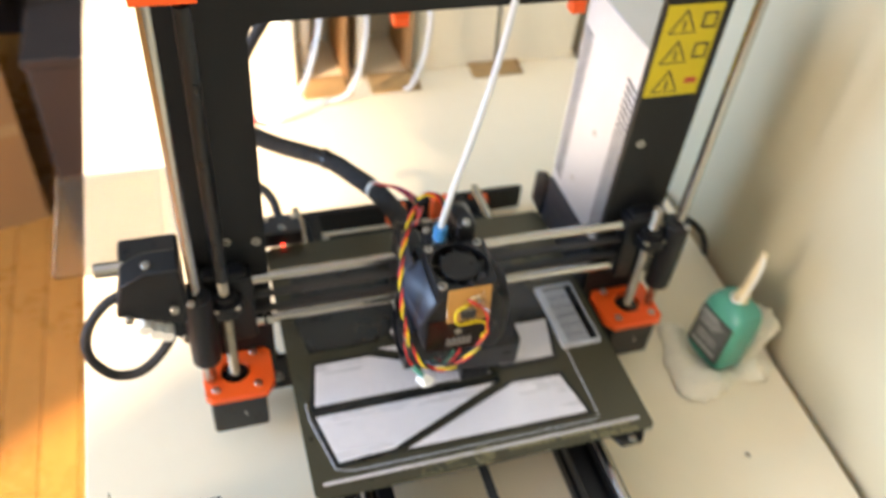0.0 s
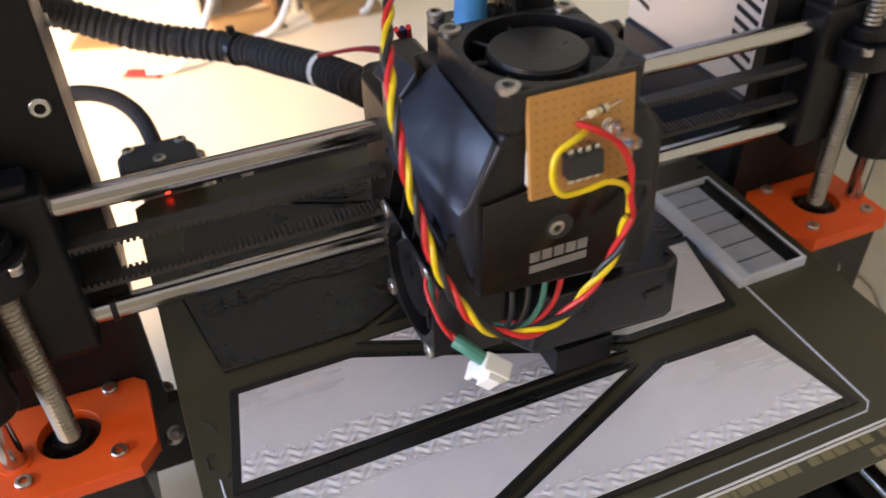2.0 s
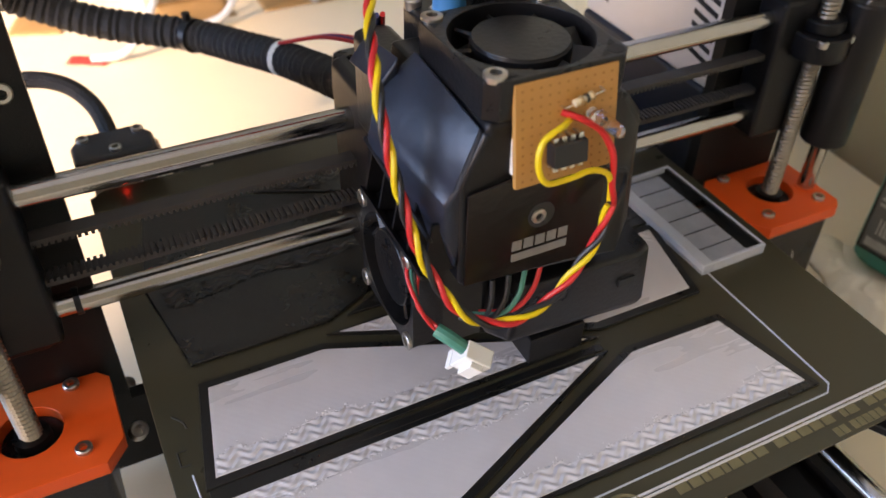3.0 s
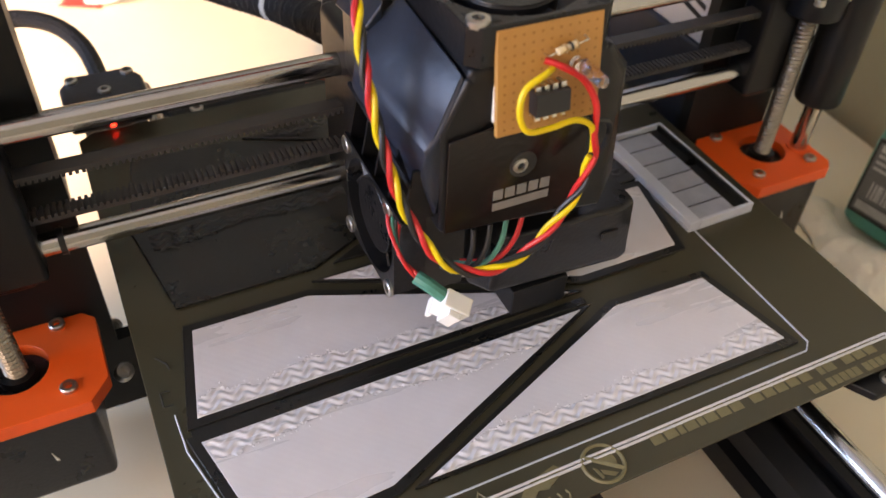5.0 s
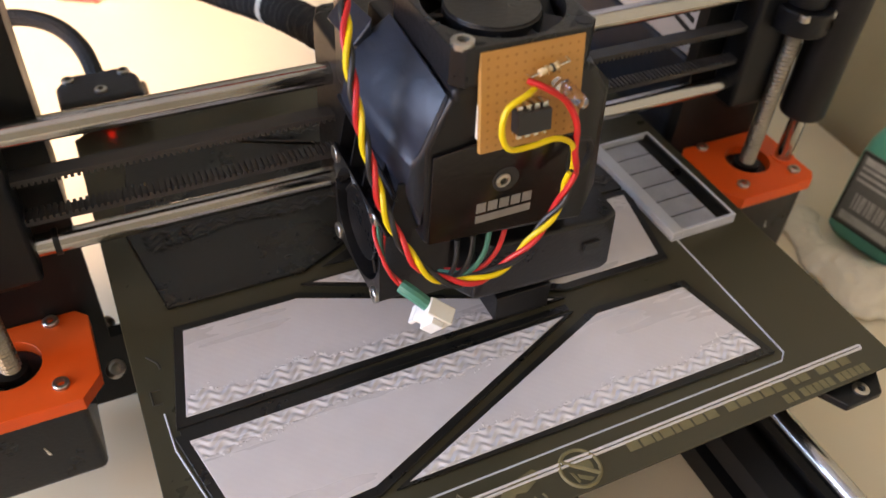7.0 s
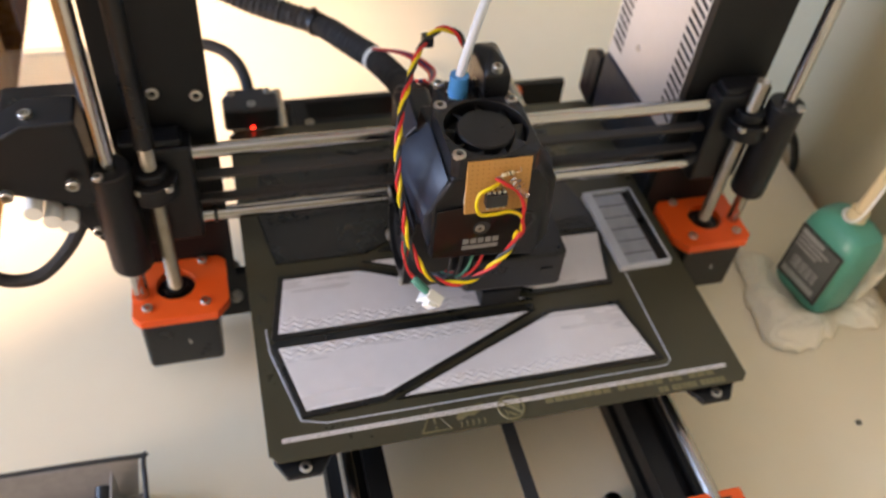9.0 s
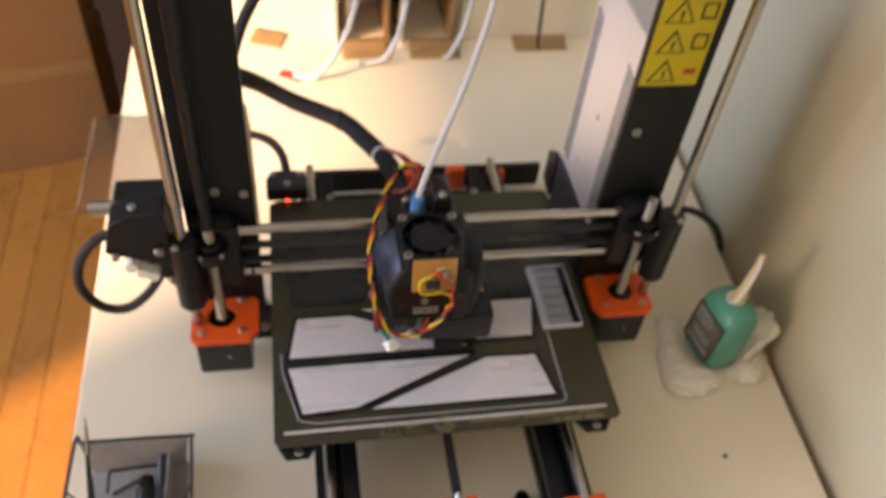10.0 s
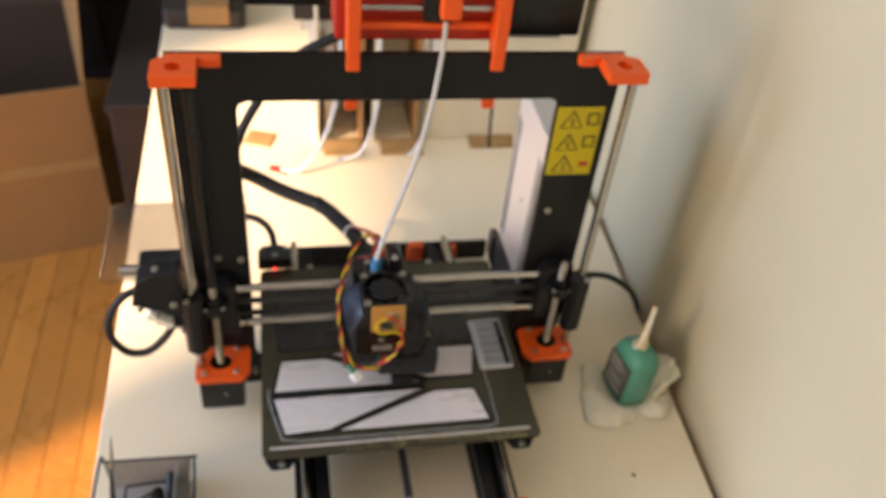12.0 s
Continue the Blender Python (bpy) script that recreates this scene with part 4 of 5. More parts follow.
    part("nozzle", cyl_bm([((0.0055, -0.0505, 0.0818), (0.0055, -0.0505, 0.0850), 0.0009, 0.0030), ((0.0055, -0.0505, 0.0850), (0.0055, -0.0505, 0.0885), 0.0038, 0.0038)], 12), SILVER, hb)
    part("probe", cyl_bm([((0.030, -0.040, 0.0845), (0.030, -0.040, 0.112), 0.004, 0.004)]), PLASTIC, head)
    # maker's mark as plain shapes, dial screw on the cover
    yf = -0.0776
    part("cover_dial", cyl_bm([((-0.0205, yf + 0.0004, 0.1705), (-0.0205, yf - 0.0003, 0.1705), 0.0040, 0.0040)], 24), SHADE_DARK, head)
    bolt(head, (-0.0215, yf - 0.0001, 0.1705), 0.0022, 0.0008, (0, -1, 0))
    part("maker_mark", box_bm(*[(-0.0287 + 0.0036 * k, -0.0258 + 0.0036 * k, yf - 0.0002, yf + 0.0004, 0.1605, 0.1638) for k in range(5)]), MARKG, head, "grey bar mark", smooth=False)
    part("maker_mark", box_bm((-0.0287, -0.0113, yf - 0.0002, yf + 0.0004, 0.1568, 0.1594)), MARKG, head, smooth=False)
    # back: filament inlet, sensor block, idler door
    part("inlet_block", box_bm((-0.030, -0.004, -0.034, -0.010, 0.190, 0.204)), PLASTIC, head, bevel=0.002)
    part("sensor_block", hull([(x, y, z) for x in (-0.012, 0.001) for y in (-0.032, -0.006) for z in (0.190, 0.221)] + [(-0.005, -0.02, 0.227)]), PLASTIC, head, bevel=0.002)
    part("collet", cyl_bm([((-0.0215, -0.024, 0.206), (-0.0215, -0.024, 0.2165), 0.0048, 0.0044)], 20), BLUEP, head, "blue collet")
    part("collet_nut", cyl_bm([((-0.0215, -0.024, 0.198), (-0.0215, -0.024, 0.206), 0.0055, 0.0055)], 6), SILVER, head, smooth=False)
    part("back_block", box_bm((-0.041, -0.028, -0.024, 0.004, 0.158, 0.192)), PLASTIC, head, bevel=0.003)
    part("cable_clamp", hull([(x, y, z) for x in (-0.038, -0.014) for y in (0.005, 0.036) for z in (0.142, 0.170)]), PLASTIC, head, bevel=0.004)
    for p in ((-0.027, -0.031, 0.204), (-0.006, -0.030, 0.2225), (-0.028, -0.014, 0.204)):
        bolt(head, p, 0.0026, 0.002)


print_head()


def sensor_board():
    yb, x0, x1, z0, z1 = -0.0795, -0.0330, -0.0028, 0.1830, 0.2125
    fit = Matrix.Translation((-0.0309, -0.0762, 0.2100)) @ Matrix.Diagonal((0.965, 1, 0.92, 1)) @ Matrix.Translation((-x0, -yb, -z1))
    tilt = fit @ Matrix.Translation((0, yb, z1)) @ pose(0, 0, 0, -8) @ Matrix.Translation((0, -yb, -z1))
    bd = thing("sensor_board", "tan perforated circuit board fixed to the extruder front", "circuit board")
    b = box_bm((x0, x1, yb, yb + 0.0016, z0, z1))
    b.transform(tilt)
    part("board", b, PCB, bd, bevel=0.0002)
    b = box_bm((x0 + 0.0004, x0 + 0.0100, yb + 0.0018, yb + 0.0040, z0 + 0.003, z0 + 0.014))
    b.transform(tilt)
    part("foam_pad", b, WHITEP, bd, "white foam pad behind the board", bevel=0.0004)
    # holes are flat darker discs on the surface, their shade put in as colour
    b = bmesh.new()
    for i in range(11):
        for j in range(11):
            m = Matrix.Translation((x0 + 0.0021 + i * 0.0026, yb - 0.00002, z0 + 0.0019 + j * 0.00255)) @ pose(0, 0, 0, 90)
            bmesh.ops.create_circle(b, cap_ends=True, segments=8, radius=0.00042, matrix=m)
    b.transform(tilt)
    tagged(part("hole_shade_dots", b, PCBD, bd, smooth=False), kind="stuff")
    b = box_bm((-0.0245, -0.0145, yb - 0.0048, yb - 0.0008, 0.1890, 0.1955))
    b.transform(tilt)
    chip = part("chip", b, CHIP, bd, "black eight-pin chip", bevel=0.0003)
    for k in range(4):
        for z, dz in ((0.1955, 1), (0.1890, -1)):
            x = -0.0233 + k * 0.0025
            b = merge(box_bm((x - 0.0007, x + 0.0007, yb - 0.0034, yb - 0.0028, min(z, z + dz * 0.0016), max(z, z + dz * 0.0016))), box_bm((x - 0.0004, x + 0.0004, yb - 0.003, yb, z + dz * 0.0012 - 0.0003, z + dz * 0.0012 + 0.0003)))
            b.transform(tilt)
            part("pin", b, SILVER, chip, smooth=False)
    def put(bm, m, name, lab=""):
        bm.transform(tilt)
        return part(name, bm, m, bd, lab)
    rs = put(cyl_bm([((-0.0170, yb - 0.002, 0.2050), (-0.0125, yb - 0.002, 0.2059), 0.0008, 0.0008), ((-0.0174, yb - 0.002, 0.2049), (-0.0162, yb - 0.002, 0.2052), 0.0010, 0.0010), ((-0.0132, yb - 0.002, 0.2058), (-0.0120, yb - 0.002, 0.2060), 0.0010, 0.0010)], 14), CREAM, "resistor", "beige striped resistor")
    put(tube_bm([(-0.0200, yb, 0.2042), (-0.0198, yb - 0.002, 0.2043), (-0.0085, yb - 0.002, 0.2066), (-0.0083, yb, 0.2068)], 0.0003, 6), SILVER, "resistor_lead")
    for k in range(3):
        x = -0.0155 + 0.0016 * k
        put(cyl_bm([((x, yb - 0.002, 0.2053 + 0.0003 * k), (x + 0.0005, yb - 0.002, 0.2054 + 0.0003 * k), 0.00125, 0.00125)], 14), (TAPE, INK, TAPE)[k], "band")
    put(merge(cyl_bm([((-0.0088, yb - 0.0005, 0.1990), (-0.0072, yb - 0.0075, 0.1965), 0.0019, 0.0018), ((-0.0072, yb - 0.0075, 0.1965), (-0.0070, yb - 0.0086, 0.1961), 0.0018, 0.0008)], 18), cyl_bm([((-0.0112, yb - 0.0005, 0.2005), (-0.0105, yb - 0.005, 0.1995), 0.0017, 0.0015)], 16)), LEDCLEAR, "led_lens", "clear plastic lens")
    def wire(bm, m, lab):
        bm.transform(fit)
        part("wire", bm, m, bd, lab)
    # jumper wires on the board
    yw = yb - 0.0055
    wire(tube_bm(smooth_path([(-0.0165, yb - 0.0015, 0.2000), (-0.0215, yw, 0.2012), (-0.0278, yw - 0.001, 0.1985), (-0.0292, yw - 0.002, 0.1920), (-0.0268, yw - 0.003, 0.1868), (-0.0200, yw - 0.003, 0.1862), (-0.0130, yw - 0.003, 0.1868), (-0.0075, yw - 0.003, 0.1835), (-0.0050, yw - 0.002, 0.1765), (-0.0055, yw - 0.003, 0.1680)]), 0.00085, 8), YELLOW, "yellow wire")
    wire(tube_bm(smooth_path([(-0.0195, yb - 0.0012, 0.2022), (-0.0155, yw + 0.001, 0.2010), (-0.0095, yw, 0.1962), (-0.0062, yw - 0.002, 0.1890), (-0.0058, yw - 0.003, 0.1800), (-0.0042, yw - 0.003, 0.1720), (-0.0075, yw - 0.003, 0.1640)]), 0.00095, 8), RED, "red wire")
    wire(tube_bm(smooth_path([(-0.0125, yw - 0.002, 0.1862), (-0.0070, yw - 0.002, 0.1842), (-0.0005, yw - 0.001, 0.1815), (0.0015, yw, 0.1760), (-0.0008, yw - 0.001, 0.1715), (-0.0062, yw - 0.003, 0.1655)]), 0.00085, 8), BLKW, "black wire")
    return bd


sensor_board()


def twisted(points, r, twist, n, colours, parent):
    path = smooth_path(points, n)
    run, up = 0.0, Vector((0.3, -0.8, 0.2))
    strands = [[] for _ in colours]
    for i, p in enumerate(path):
        d = (path[min(i + 1, len(path) - 1)] - path[max(i - 1, 0)]).normalized()
        if i:
            run += (p - path[i - 1]).length
        side = (up - d * up.dot(d)).normalized()
        up = side
        o = d.cross(side)
        for k, s in enumerate(strands):
            a = run / twist * 6.283 + k * 6.283 / len(colours)
            s.append(p + (side * math.cos(a) + o * math.sin(a)) * r * 1.15)
    for s, c in zip(strands, colours):
        part("strand", tube_bm(s, r, 8), c[0], parent, c[1])


def loose_wires():
    w = thing("twisted_wires", "twisted yellow, red and black wires hanging round the extruder", "wire")
    pts = [(-0.013, -0.008, 0.216), (-0.018, -0.004, 0.225), (-0.027, -0.003, 0.227), (-0.038, -0.012, 0.223), (-0.0500, -0.036, 0.2150), (-0.0560, -0.053, 0.2070), (-0.0575, -0.062, 0.1949), (-0.0566, -0.068, 0.1820), (-0.0550, -0.074, 0.1696), (-0.0520, -0.079, 0.1600), (-0.0470, -0.084, 0.1515), (-0.0393, -0.087, 0.1465), (-0.0308, -0.0885, 0.1465), (-0.0215, -0.0885, 0.1502), (-0.0148, -0.0885, 0.1582), (-0.0089, -0.088, 0.1667), (-0.0066, -0.0875, 0.1760)]
    twisted(pts, 0.0008, 0.021, 14, [(YELLOW, "yellow wire"), (RED, "red wire"), (BLKW, "black wire")], w)
    part("clip", box_bm((-0.0355, -0.0305, -0.009, -0.003, 0.2215, 0.2265)), PLASTIC, w, bevel=0.0006)
    pl = thing("loose_plug", "white plug on red, green and black wires hanging loose", "connector")
    m = Matrix.Translation((-0.0425, -0.0835, 0.1310)) @ pose(0, 0, 0, 20, 32, -28)
    b = box_bm((-0.0042, 0.0042, -0.0028, 0.0028, -0.0045, 0.0045))
    b.transform(m)
    pb = part("plug", b, WHITEP, pl, "white plastic plug", bevel=0.0005)
    b = box_bm((-0.0042, -0.0028, -0.0028, 0.0028, -0.0072, -0.0045), (0.0028, 0.0042, -0.0028, 0.0028, -0.0072, -0.0045), (-0.002, 0.002, -0.0048, -0.0028, -0.003, 0.004))
    b.transform(m)
    part("latch", b, WHITEP, pb, bevel=0.0003)
    part("shrink_tube", tube_bm(smooth_path([(-0.0440, -0.0825, 0.1345), (-0.0480, -0.0800, 0.1385), (-0.0505, -0.0770, 0.1400)]), 0.0021, 10), GREEN, pl, "green shrink tube")
    for k, c in enumerate((RED, GREEN, BLKW, RED)):
        o = 0.0011 * (k - 1.5)
        part("wire", tube_bm(smooth_path([(-0.0500, -0.0772, 0.1398 + o * 0.5), (-0.0530, -0.0725 + o, 0.1440), (-0.0525 + o, -0.066, 0.152), (-0.048 + o, -0.060, 0.156)]), 0.0006, 8), c, pl)
    for k, c in enumerate((RED, GREEN, BLKW, BLKW)):
        o = 0.0035 * k
        part("wire", tube_bm(smooth_path([(-0.016 - o * 1.5, -0.074, 0.1485), (-0.019 - o * 1.3, -0.0755, 0.141), (-0.024 - o, -0.074, 0.134), (-0.032 - o * 0.6, -0.068, 0.131)]), 0.0008, 8), c, pl)
    b = thing("sensor_lead", "thin brown and white sensor wires beside the extruder", "wire")
    for k, c in enumerate((CREAM, YELLOW)):
        part("wire", tube_bm(smooth_path([(0.026, -0.030 + k * 0.001, 0.112), (0.030, -0.040 + k * 0.0013, 0.128), (0.0275, -0.044, 0.140), (0.021, -0.040, 0.150)]), 0.0006, 8), c, b)


loose_wires()


# ---- cables ----
hn = thing("cable_harness", "thick black braided cable sleeve running to the extruder", "cable")
part("sleeve", tube_bm(smooth_path([(-0.157, 0.119, 0.168), (-0.164, 0.160, 0.171), (-0.160, 0.202, 0.156), (-0.136, 0.223, 0.132), (-0.100, 0.211, 0.117), (-0.059, 0.188, 0.112), (-0.041, 0.158, 0.115), (-0.028, 0.129, 0.1195), (-0.021, 0.098, 0.1260), (-0.021, 0.064, 0.1380), (-0.028, 0.034, 0.1560)], 26), 0.0080, 14, 0.075, 0.0046), RUBBER, hn)
part("cable_tie", cyl_bm([((-0.060, 0.1895, 0.112), (-0.0575, 0.1855, 0.112), 0.0088, 0.0088), ((-0.060, 0.188, 0.119), (-0.060, 0.188, 0.124), 0.0022, 0.0022)], 14), PLASTIC, hn)
part("white_tie", cyl_bm([((-0.0293, 0.1320, 0.1191), (-0.0279, 0.1288, 0.1195), 0.0084, 0.0084)], 14), WHITEP, hn)
for k, c in enumerate((RED, BLUEW, RED)):
    part("wire", tube_bm(smooth_path([(-0.030, 0.130, 0.1275), (-0.016 + 0.0022 * k, 0.108, 0.1375), (-0.008 + 0.0022 * k, 0.076, 0.1470), (-0.018, 0.036, 0.168), (-0.030 - 0.002 * k, 0.004, 0.194)]), 0.0009, 8), c, hn)
tagged(tube("bed_cable", [(-0.156, 0.172, 0.112), (-0.138, 0.169, 0.114), (-0.123, 0.162, 0.111), (-0.114, 0.152, 0.103), (-0.111, 0.137, 0.093)], 0.0040, RUBBER), "black cable running into the bed's cable cover", "cable")
tagged(tube("upper_cable", [(-0.148, 0.10, 0.232), (-0.143, 0.10, 0.247), (-0.133, 0.10, 0.275), (-0.119, 0.10, 0.301), (-0.098, 0.10, 0.332), (-0.076, 0.10, 0.352), (-0.049, 0.10, 0.366), (-0.02, 0.10, 0.385), (0.01, 0.09, 0.41)], 0.0042, RUBBER), "black cable rising behind the frame", "cable")
tagged(tube("side_cable", [(0.176, 0.040, 0.112), (0.215, 0.062, 0.101), (0.2585, 0.081, 0.080), (0.294, 0.091, 0.050), (0.314, 0.098, 0.022), (0.3255, 0.103, -0.006), (0.3266, 0.105, -0.060)], 0.0034, RUBBER), "black cable drooping behind the table edge", "cable")
tagged(tube("filament_tube", [(-0.0215, -0.024, 0.2155), (-0.014, -0.018, 0.240), (0.000, -0.006, 0.272), (0.012, 0.004, 0.305), (0.022, 0.012, 0.345), (0.029, 0.020, 0.395), (0.031, 0.030, 0.425), (0.030, 0.050, 0.450)], 0.0022, TUBE), "white plastic filament tube rising from the extruder", "tube")


# ---- power supply and electronics box behind the frame ----
def power_supply():
    p = thing("power_supply", "silver metal power supply with slotted vents behind the frame", "power supply")
    part("case", box_bm((0.1352, 0.182, 0.0255, 0.122, 0.118, 0.305)), PSU, p, "silver sheet-metal case", bevel=0.0012)
    # vents are solid dark slivers on the case, coloured as shaded openings
    for col, y0 in ((0, 0.104), (1, 0.0285)):
        for k in range(26):
            z = 0.128 + k * 0.0056
            b = hull([(0.1349, y, zz) for y, zz in ((y0, z), (y0 + 0.0145, z + 0.003), (y0 + 0.0145, z + 0.0053), (y0, z + 0.0023))] + [(0.1356, y, zz) for y, zz in ((y0, z), (y0 + 0.0145, z + 0.003), (y0 + 0.0145, z + 0.0053), (y0, z + 0.0023))])
            part("vent_slot_shade", b, SHADE_DARK, p, smooth=False)
    bolt(p, (0.1352, 0.068, 0.205), 0.0026, 0.001, (-1, 0, 0))
    bolt(p, (0.1352, 0.085, 0.145), 0.0022, 0.001, (-1, 0, 0))
    # black cover, with the window's blue reflection put into its colour
    cv = part("terminal_cover", box_bm((0.1335, 0.184, 0.0255, 0.122, 0.016, 0.118)), SHOULDER, p, "black terminal cover", bevel=0.002)
    part("cover_fin", hull([(0.1325, y, z) for y, z in ((0.124, 0.066), (0.146, 0.070), (0.146, 0.104), (0.133, 0.112), (0.124, 0.110))] + [(0.138, y, z) for y, z in ((0.124, 0.066), (0.146, 0.070), (0.146, 0.104), (0.133, 0.112), (0.124, 0.110))]), PLASTIC, cv, bevel=0.0015)
    # dark bar stands for shade in the fin's slot
    part("fin_slot_shade", box_bm((0.1321, 0.1335, 0.132, 0.134, 0.08, 0.104)), SHADE_DARK, cv, smooth=False)


power_supply()
eb = thing("electronics_box", "black ribbed printed electronics box behind the frame", "electronics box")
part("case", prism_bm([(0.0255, 0.055), (0.122, 0.055), (0.122, 0.165), (0.112, 0.194), (0.082, 0.219), (0.0255, 0.246)], -0.176, -0.1375, Matrix(((0, 0, 1, 0), (1, 0, 0, 0), (0, 1, 0, 0), (0, 0, 0, 1)))), BLACKV, eb, bevel=0.003)
for y in (0.034, 0.108):
    bolt(eb, (-0.1373, y, 0.175), 0.0028, 0.0014, (1, 0, 0))


# ---- filament unit on top of the frame ----
def filament_unit():
    u = thing("filament_unit", "orange and red printed filament selector on the frame top", "filament selector")
    for x in (-0.042, 0.074):
        arm = part("clamp_arm", merge(box_bm((x - 0.0055, x + 0.0055, 0.0135, 0.032, 0.3925, 0.445)), box_bm((x - 0.0055, x + 0.0055, 0.0135, 0.0188, 0.380, 0.3927)), box_bm((x - 0.0055, x + 0.0055, 0.0252, 0.031, 0.345, 0.3927))), ORANGE, u, "orange printed clamp arm", bevel=0.0015)
        part("clamp_hook", box_bm((x - 0.005, x + 0.005, 0.0252, 0.0335, 0.338, 0.3455)), ORANGE, arm, bevel=0.001)
    part("cross_bar", box_bm((-0.0365, 0.0685, 0.026, 0.032, 0.410, 0.4155)), ORANGE, u, bevel=0.0012)
    part("body", box_bm((-0.055, 0.085, 0.036, 0.085, 0.396, 0.462)), REDCLEAR, u, "dark red translucent printed body", bevel=0.002)
    part("selector", box_bm((0.012, 0.036, 0.022, 0.036, 0.418, 0.45)), PLASTIC, u, bevel=0.002)
    part("selector_cap", box_bm((0.024, 0.040, 0.012, 0.024, 0.424, 0.446)), ORANGE, u, bevel=0.0015)
    part("guide_rod", cyl_bm([((-0.045, 0.029, 0.427), (0.075, 0.029, 0.427), 0.0025, 0.0025)]), STEEL, u)
    part("side_motor", box_bm((0.088, 0.150, 0.045, 0.088, 0.395, 0.437)), PLASTIC, u, bevel=0.003)
    part("side_motor", box_bm((-0.125, -0.058, 0.075, 0.115, 0.405, 0.445)), PLASTIC, u, bevel=0.003)
    part("side_bracket", box_bm((0.088, 0.140, 0.06, 0.07, 0.386, 0.395)), PSU, u, bevel=0.001)


filament_unit()


# ---- behind the printer ----
def back_boards():
    xs = ((-0.048, 0.020), (0.034, 0.102))
    for i, (x0, x1) in enumerate(xs):
        s = thing("spool_stand", "open cream foam-board box with a brown tape strip", "box", "boxes behind the printer")
        y0 = 0.475
        part("side", box_bm((x0, x0 + 0.004, y0, y0 + 0.22, 0, 0.235)), BOARD, s, smooth=False)
        part("side", box_bm((x1 - 0.004, x1, y0, y0 + 0.22, 0, 0.235)), CARD, s, "brown cardboard side", smooth=False)
        part("back", box_bm((x0 + 0.004, x1 - 0.004, y0 + 0.10, y0 + 0.104, 0, 0.235)), BOARD, s, smooth=False)
    sheet = thing("cream_panel", "large cream board leaning behind the printer", "board")
    part("board", box_bm((0.112, 0.330, 0.486, 0.491, 0.0, 0.30)), BOARD, sheet, smooth=False)
    for x0, x1, y, tilt in ((-0.040, 0.020, 0.462, 2), (0.044, 0.108, 0.460, 0), (0.182, 0.252, 0.474, 1), (-0.150, -0.108, 0.492, -18)):
        b = bmesh.new()
        bmesh.ops.create_grid(b, x_segments=12, y_segments=6, size=0.5)
        for v in b.verts:
            v.co.z = 0.0012 + 0.0012 * noise.noise(v.co * 7 + Vector((x0 * 50, 0, 0))) + (0.018 * max(v.co.y, 0) ** 1.6 if tilt >= 0 else 0)
            if abs(v.co.x) > 0.49:
                v.co.x += 0.03 * noise.noise(Vector((v.co.y * 9, x0 * 40, 0)))
        b.transform(Matrix.Translation(((x0 + x1) / 2, y, 0)) @ pose(0, 0, 0, 0, 0, tilt) @ Matrix.Diagonal((x1 - x0, 0.036, 1, 1)))
        o = tagged(ob_from("tape_strip", b, TAPE), "strip of brown packing tape stuck to the table", "tape", "tape strips")
        sd = o.modifiers.new("thickness", "SOLIDIFY")
        sd.thickness = 0.0006
    b = bmesh.new()
    bmesh.ops.create_grid(b, x_segments=10, y_segments=4, size=0.5)
    for v in b.verts:
        v.co.z = 0.0015 + 0.001 * noise.noise(v.co * 5)
    b.transform(Matrix.Translation((-0.103, 0.412, 0)) @ pose(0, 0, 0, 0, 0, -28) @ Matrix.Diagonal((0.030, 0.014, 1, 1)))
    o = tagged(ob_from("red_tape", b, REDTAPE), "small piece of red tape on the table", "tape")
    o.modifiers.new("thickness", "SOLIDIFY").thickness = 0.0006
    for pts in ([(-0.02, 0.50, 0.26), (-0.015, 0.45, 0.14), (-0.035, 0.42, 0.06), (-0.07, 0.40, 0.012), (-0.10, 0.41, 0.003)],
                [(0.04, 0.50, 0.28), (0.040, 0.46, 0.12), (0.030, 0.44, 0.05), (0.010, 0.43, 0.012), (-0.02, 0.43, 0.004)],
                [(0.115, 0.48, 0.28), (0.118, 0.46, 0.12), (0.112, 0.45, 0.05), (0.095, 0.44, 0.012), (0.085, 0.44, 0.004)]):
        tagged(tube("feed_tube", pts, 0.0030, TUBE), "white plastic tube curving down to the table", "tube", "feed tubes")
    tagged(tube("hanging_cable", [(0.205, 0.47, 0.30), (0.206, 0.46, 0.12), (0.208, 0.455, 0.03), (0.210, 0.45, 0.006)], 0.0022, RUBBER), "thin dark cable hanging to a tape strip", "cable")
    for x0, x1, z0 in ((-0.075, -0.002, 0.185), (0.205, 0.275, 0.185)):
        sp = thing("spool_box", "black box standing high behind the printer", "box", "black boxes")
        part("case", box_bm((x0, x1, 0.50, 0.60, z0, z0 + 0.12)), FURN, sp, bevel=0.003)
        part("support", box_bm((x0 + 0.02, x0 + 0.03, 0.505, 0.515, 0.0, z0), (x1 - 0.03, x1 - 0.02, 0.505, 0.515, 0.0, z0), (x0 + 0.01, x1 - 0.01, 0.50, 0.51, z0 - 0.014, z0)), PSU, sp, smooth=False)
    tb = thing("parts_tray", "dark rounded tray holding brown cardboard on the table", "tray")
    part("tray", prism_bm([(-0.292, 0.85), (-0.285, 0.838), (-0.160, 0.838), (-0.152, 0.85), (-0.152, 1.05), (-0.292, 1.05)], 0.0, 0.035), FURN, tb, bevel=0.006)
    part("card", box_bm((-0.248, -0.178, 0.8365, 0.99, 0.008, 0.044)), CARD, tb, bevel=0.002)


back_boards()


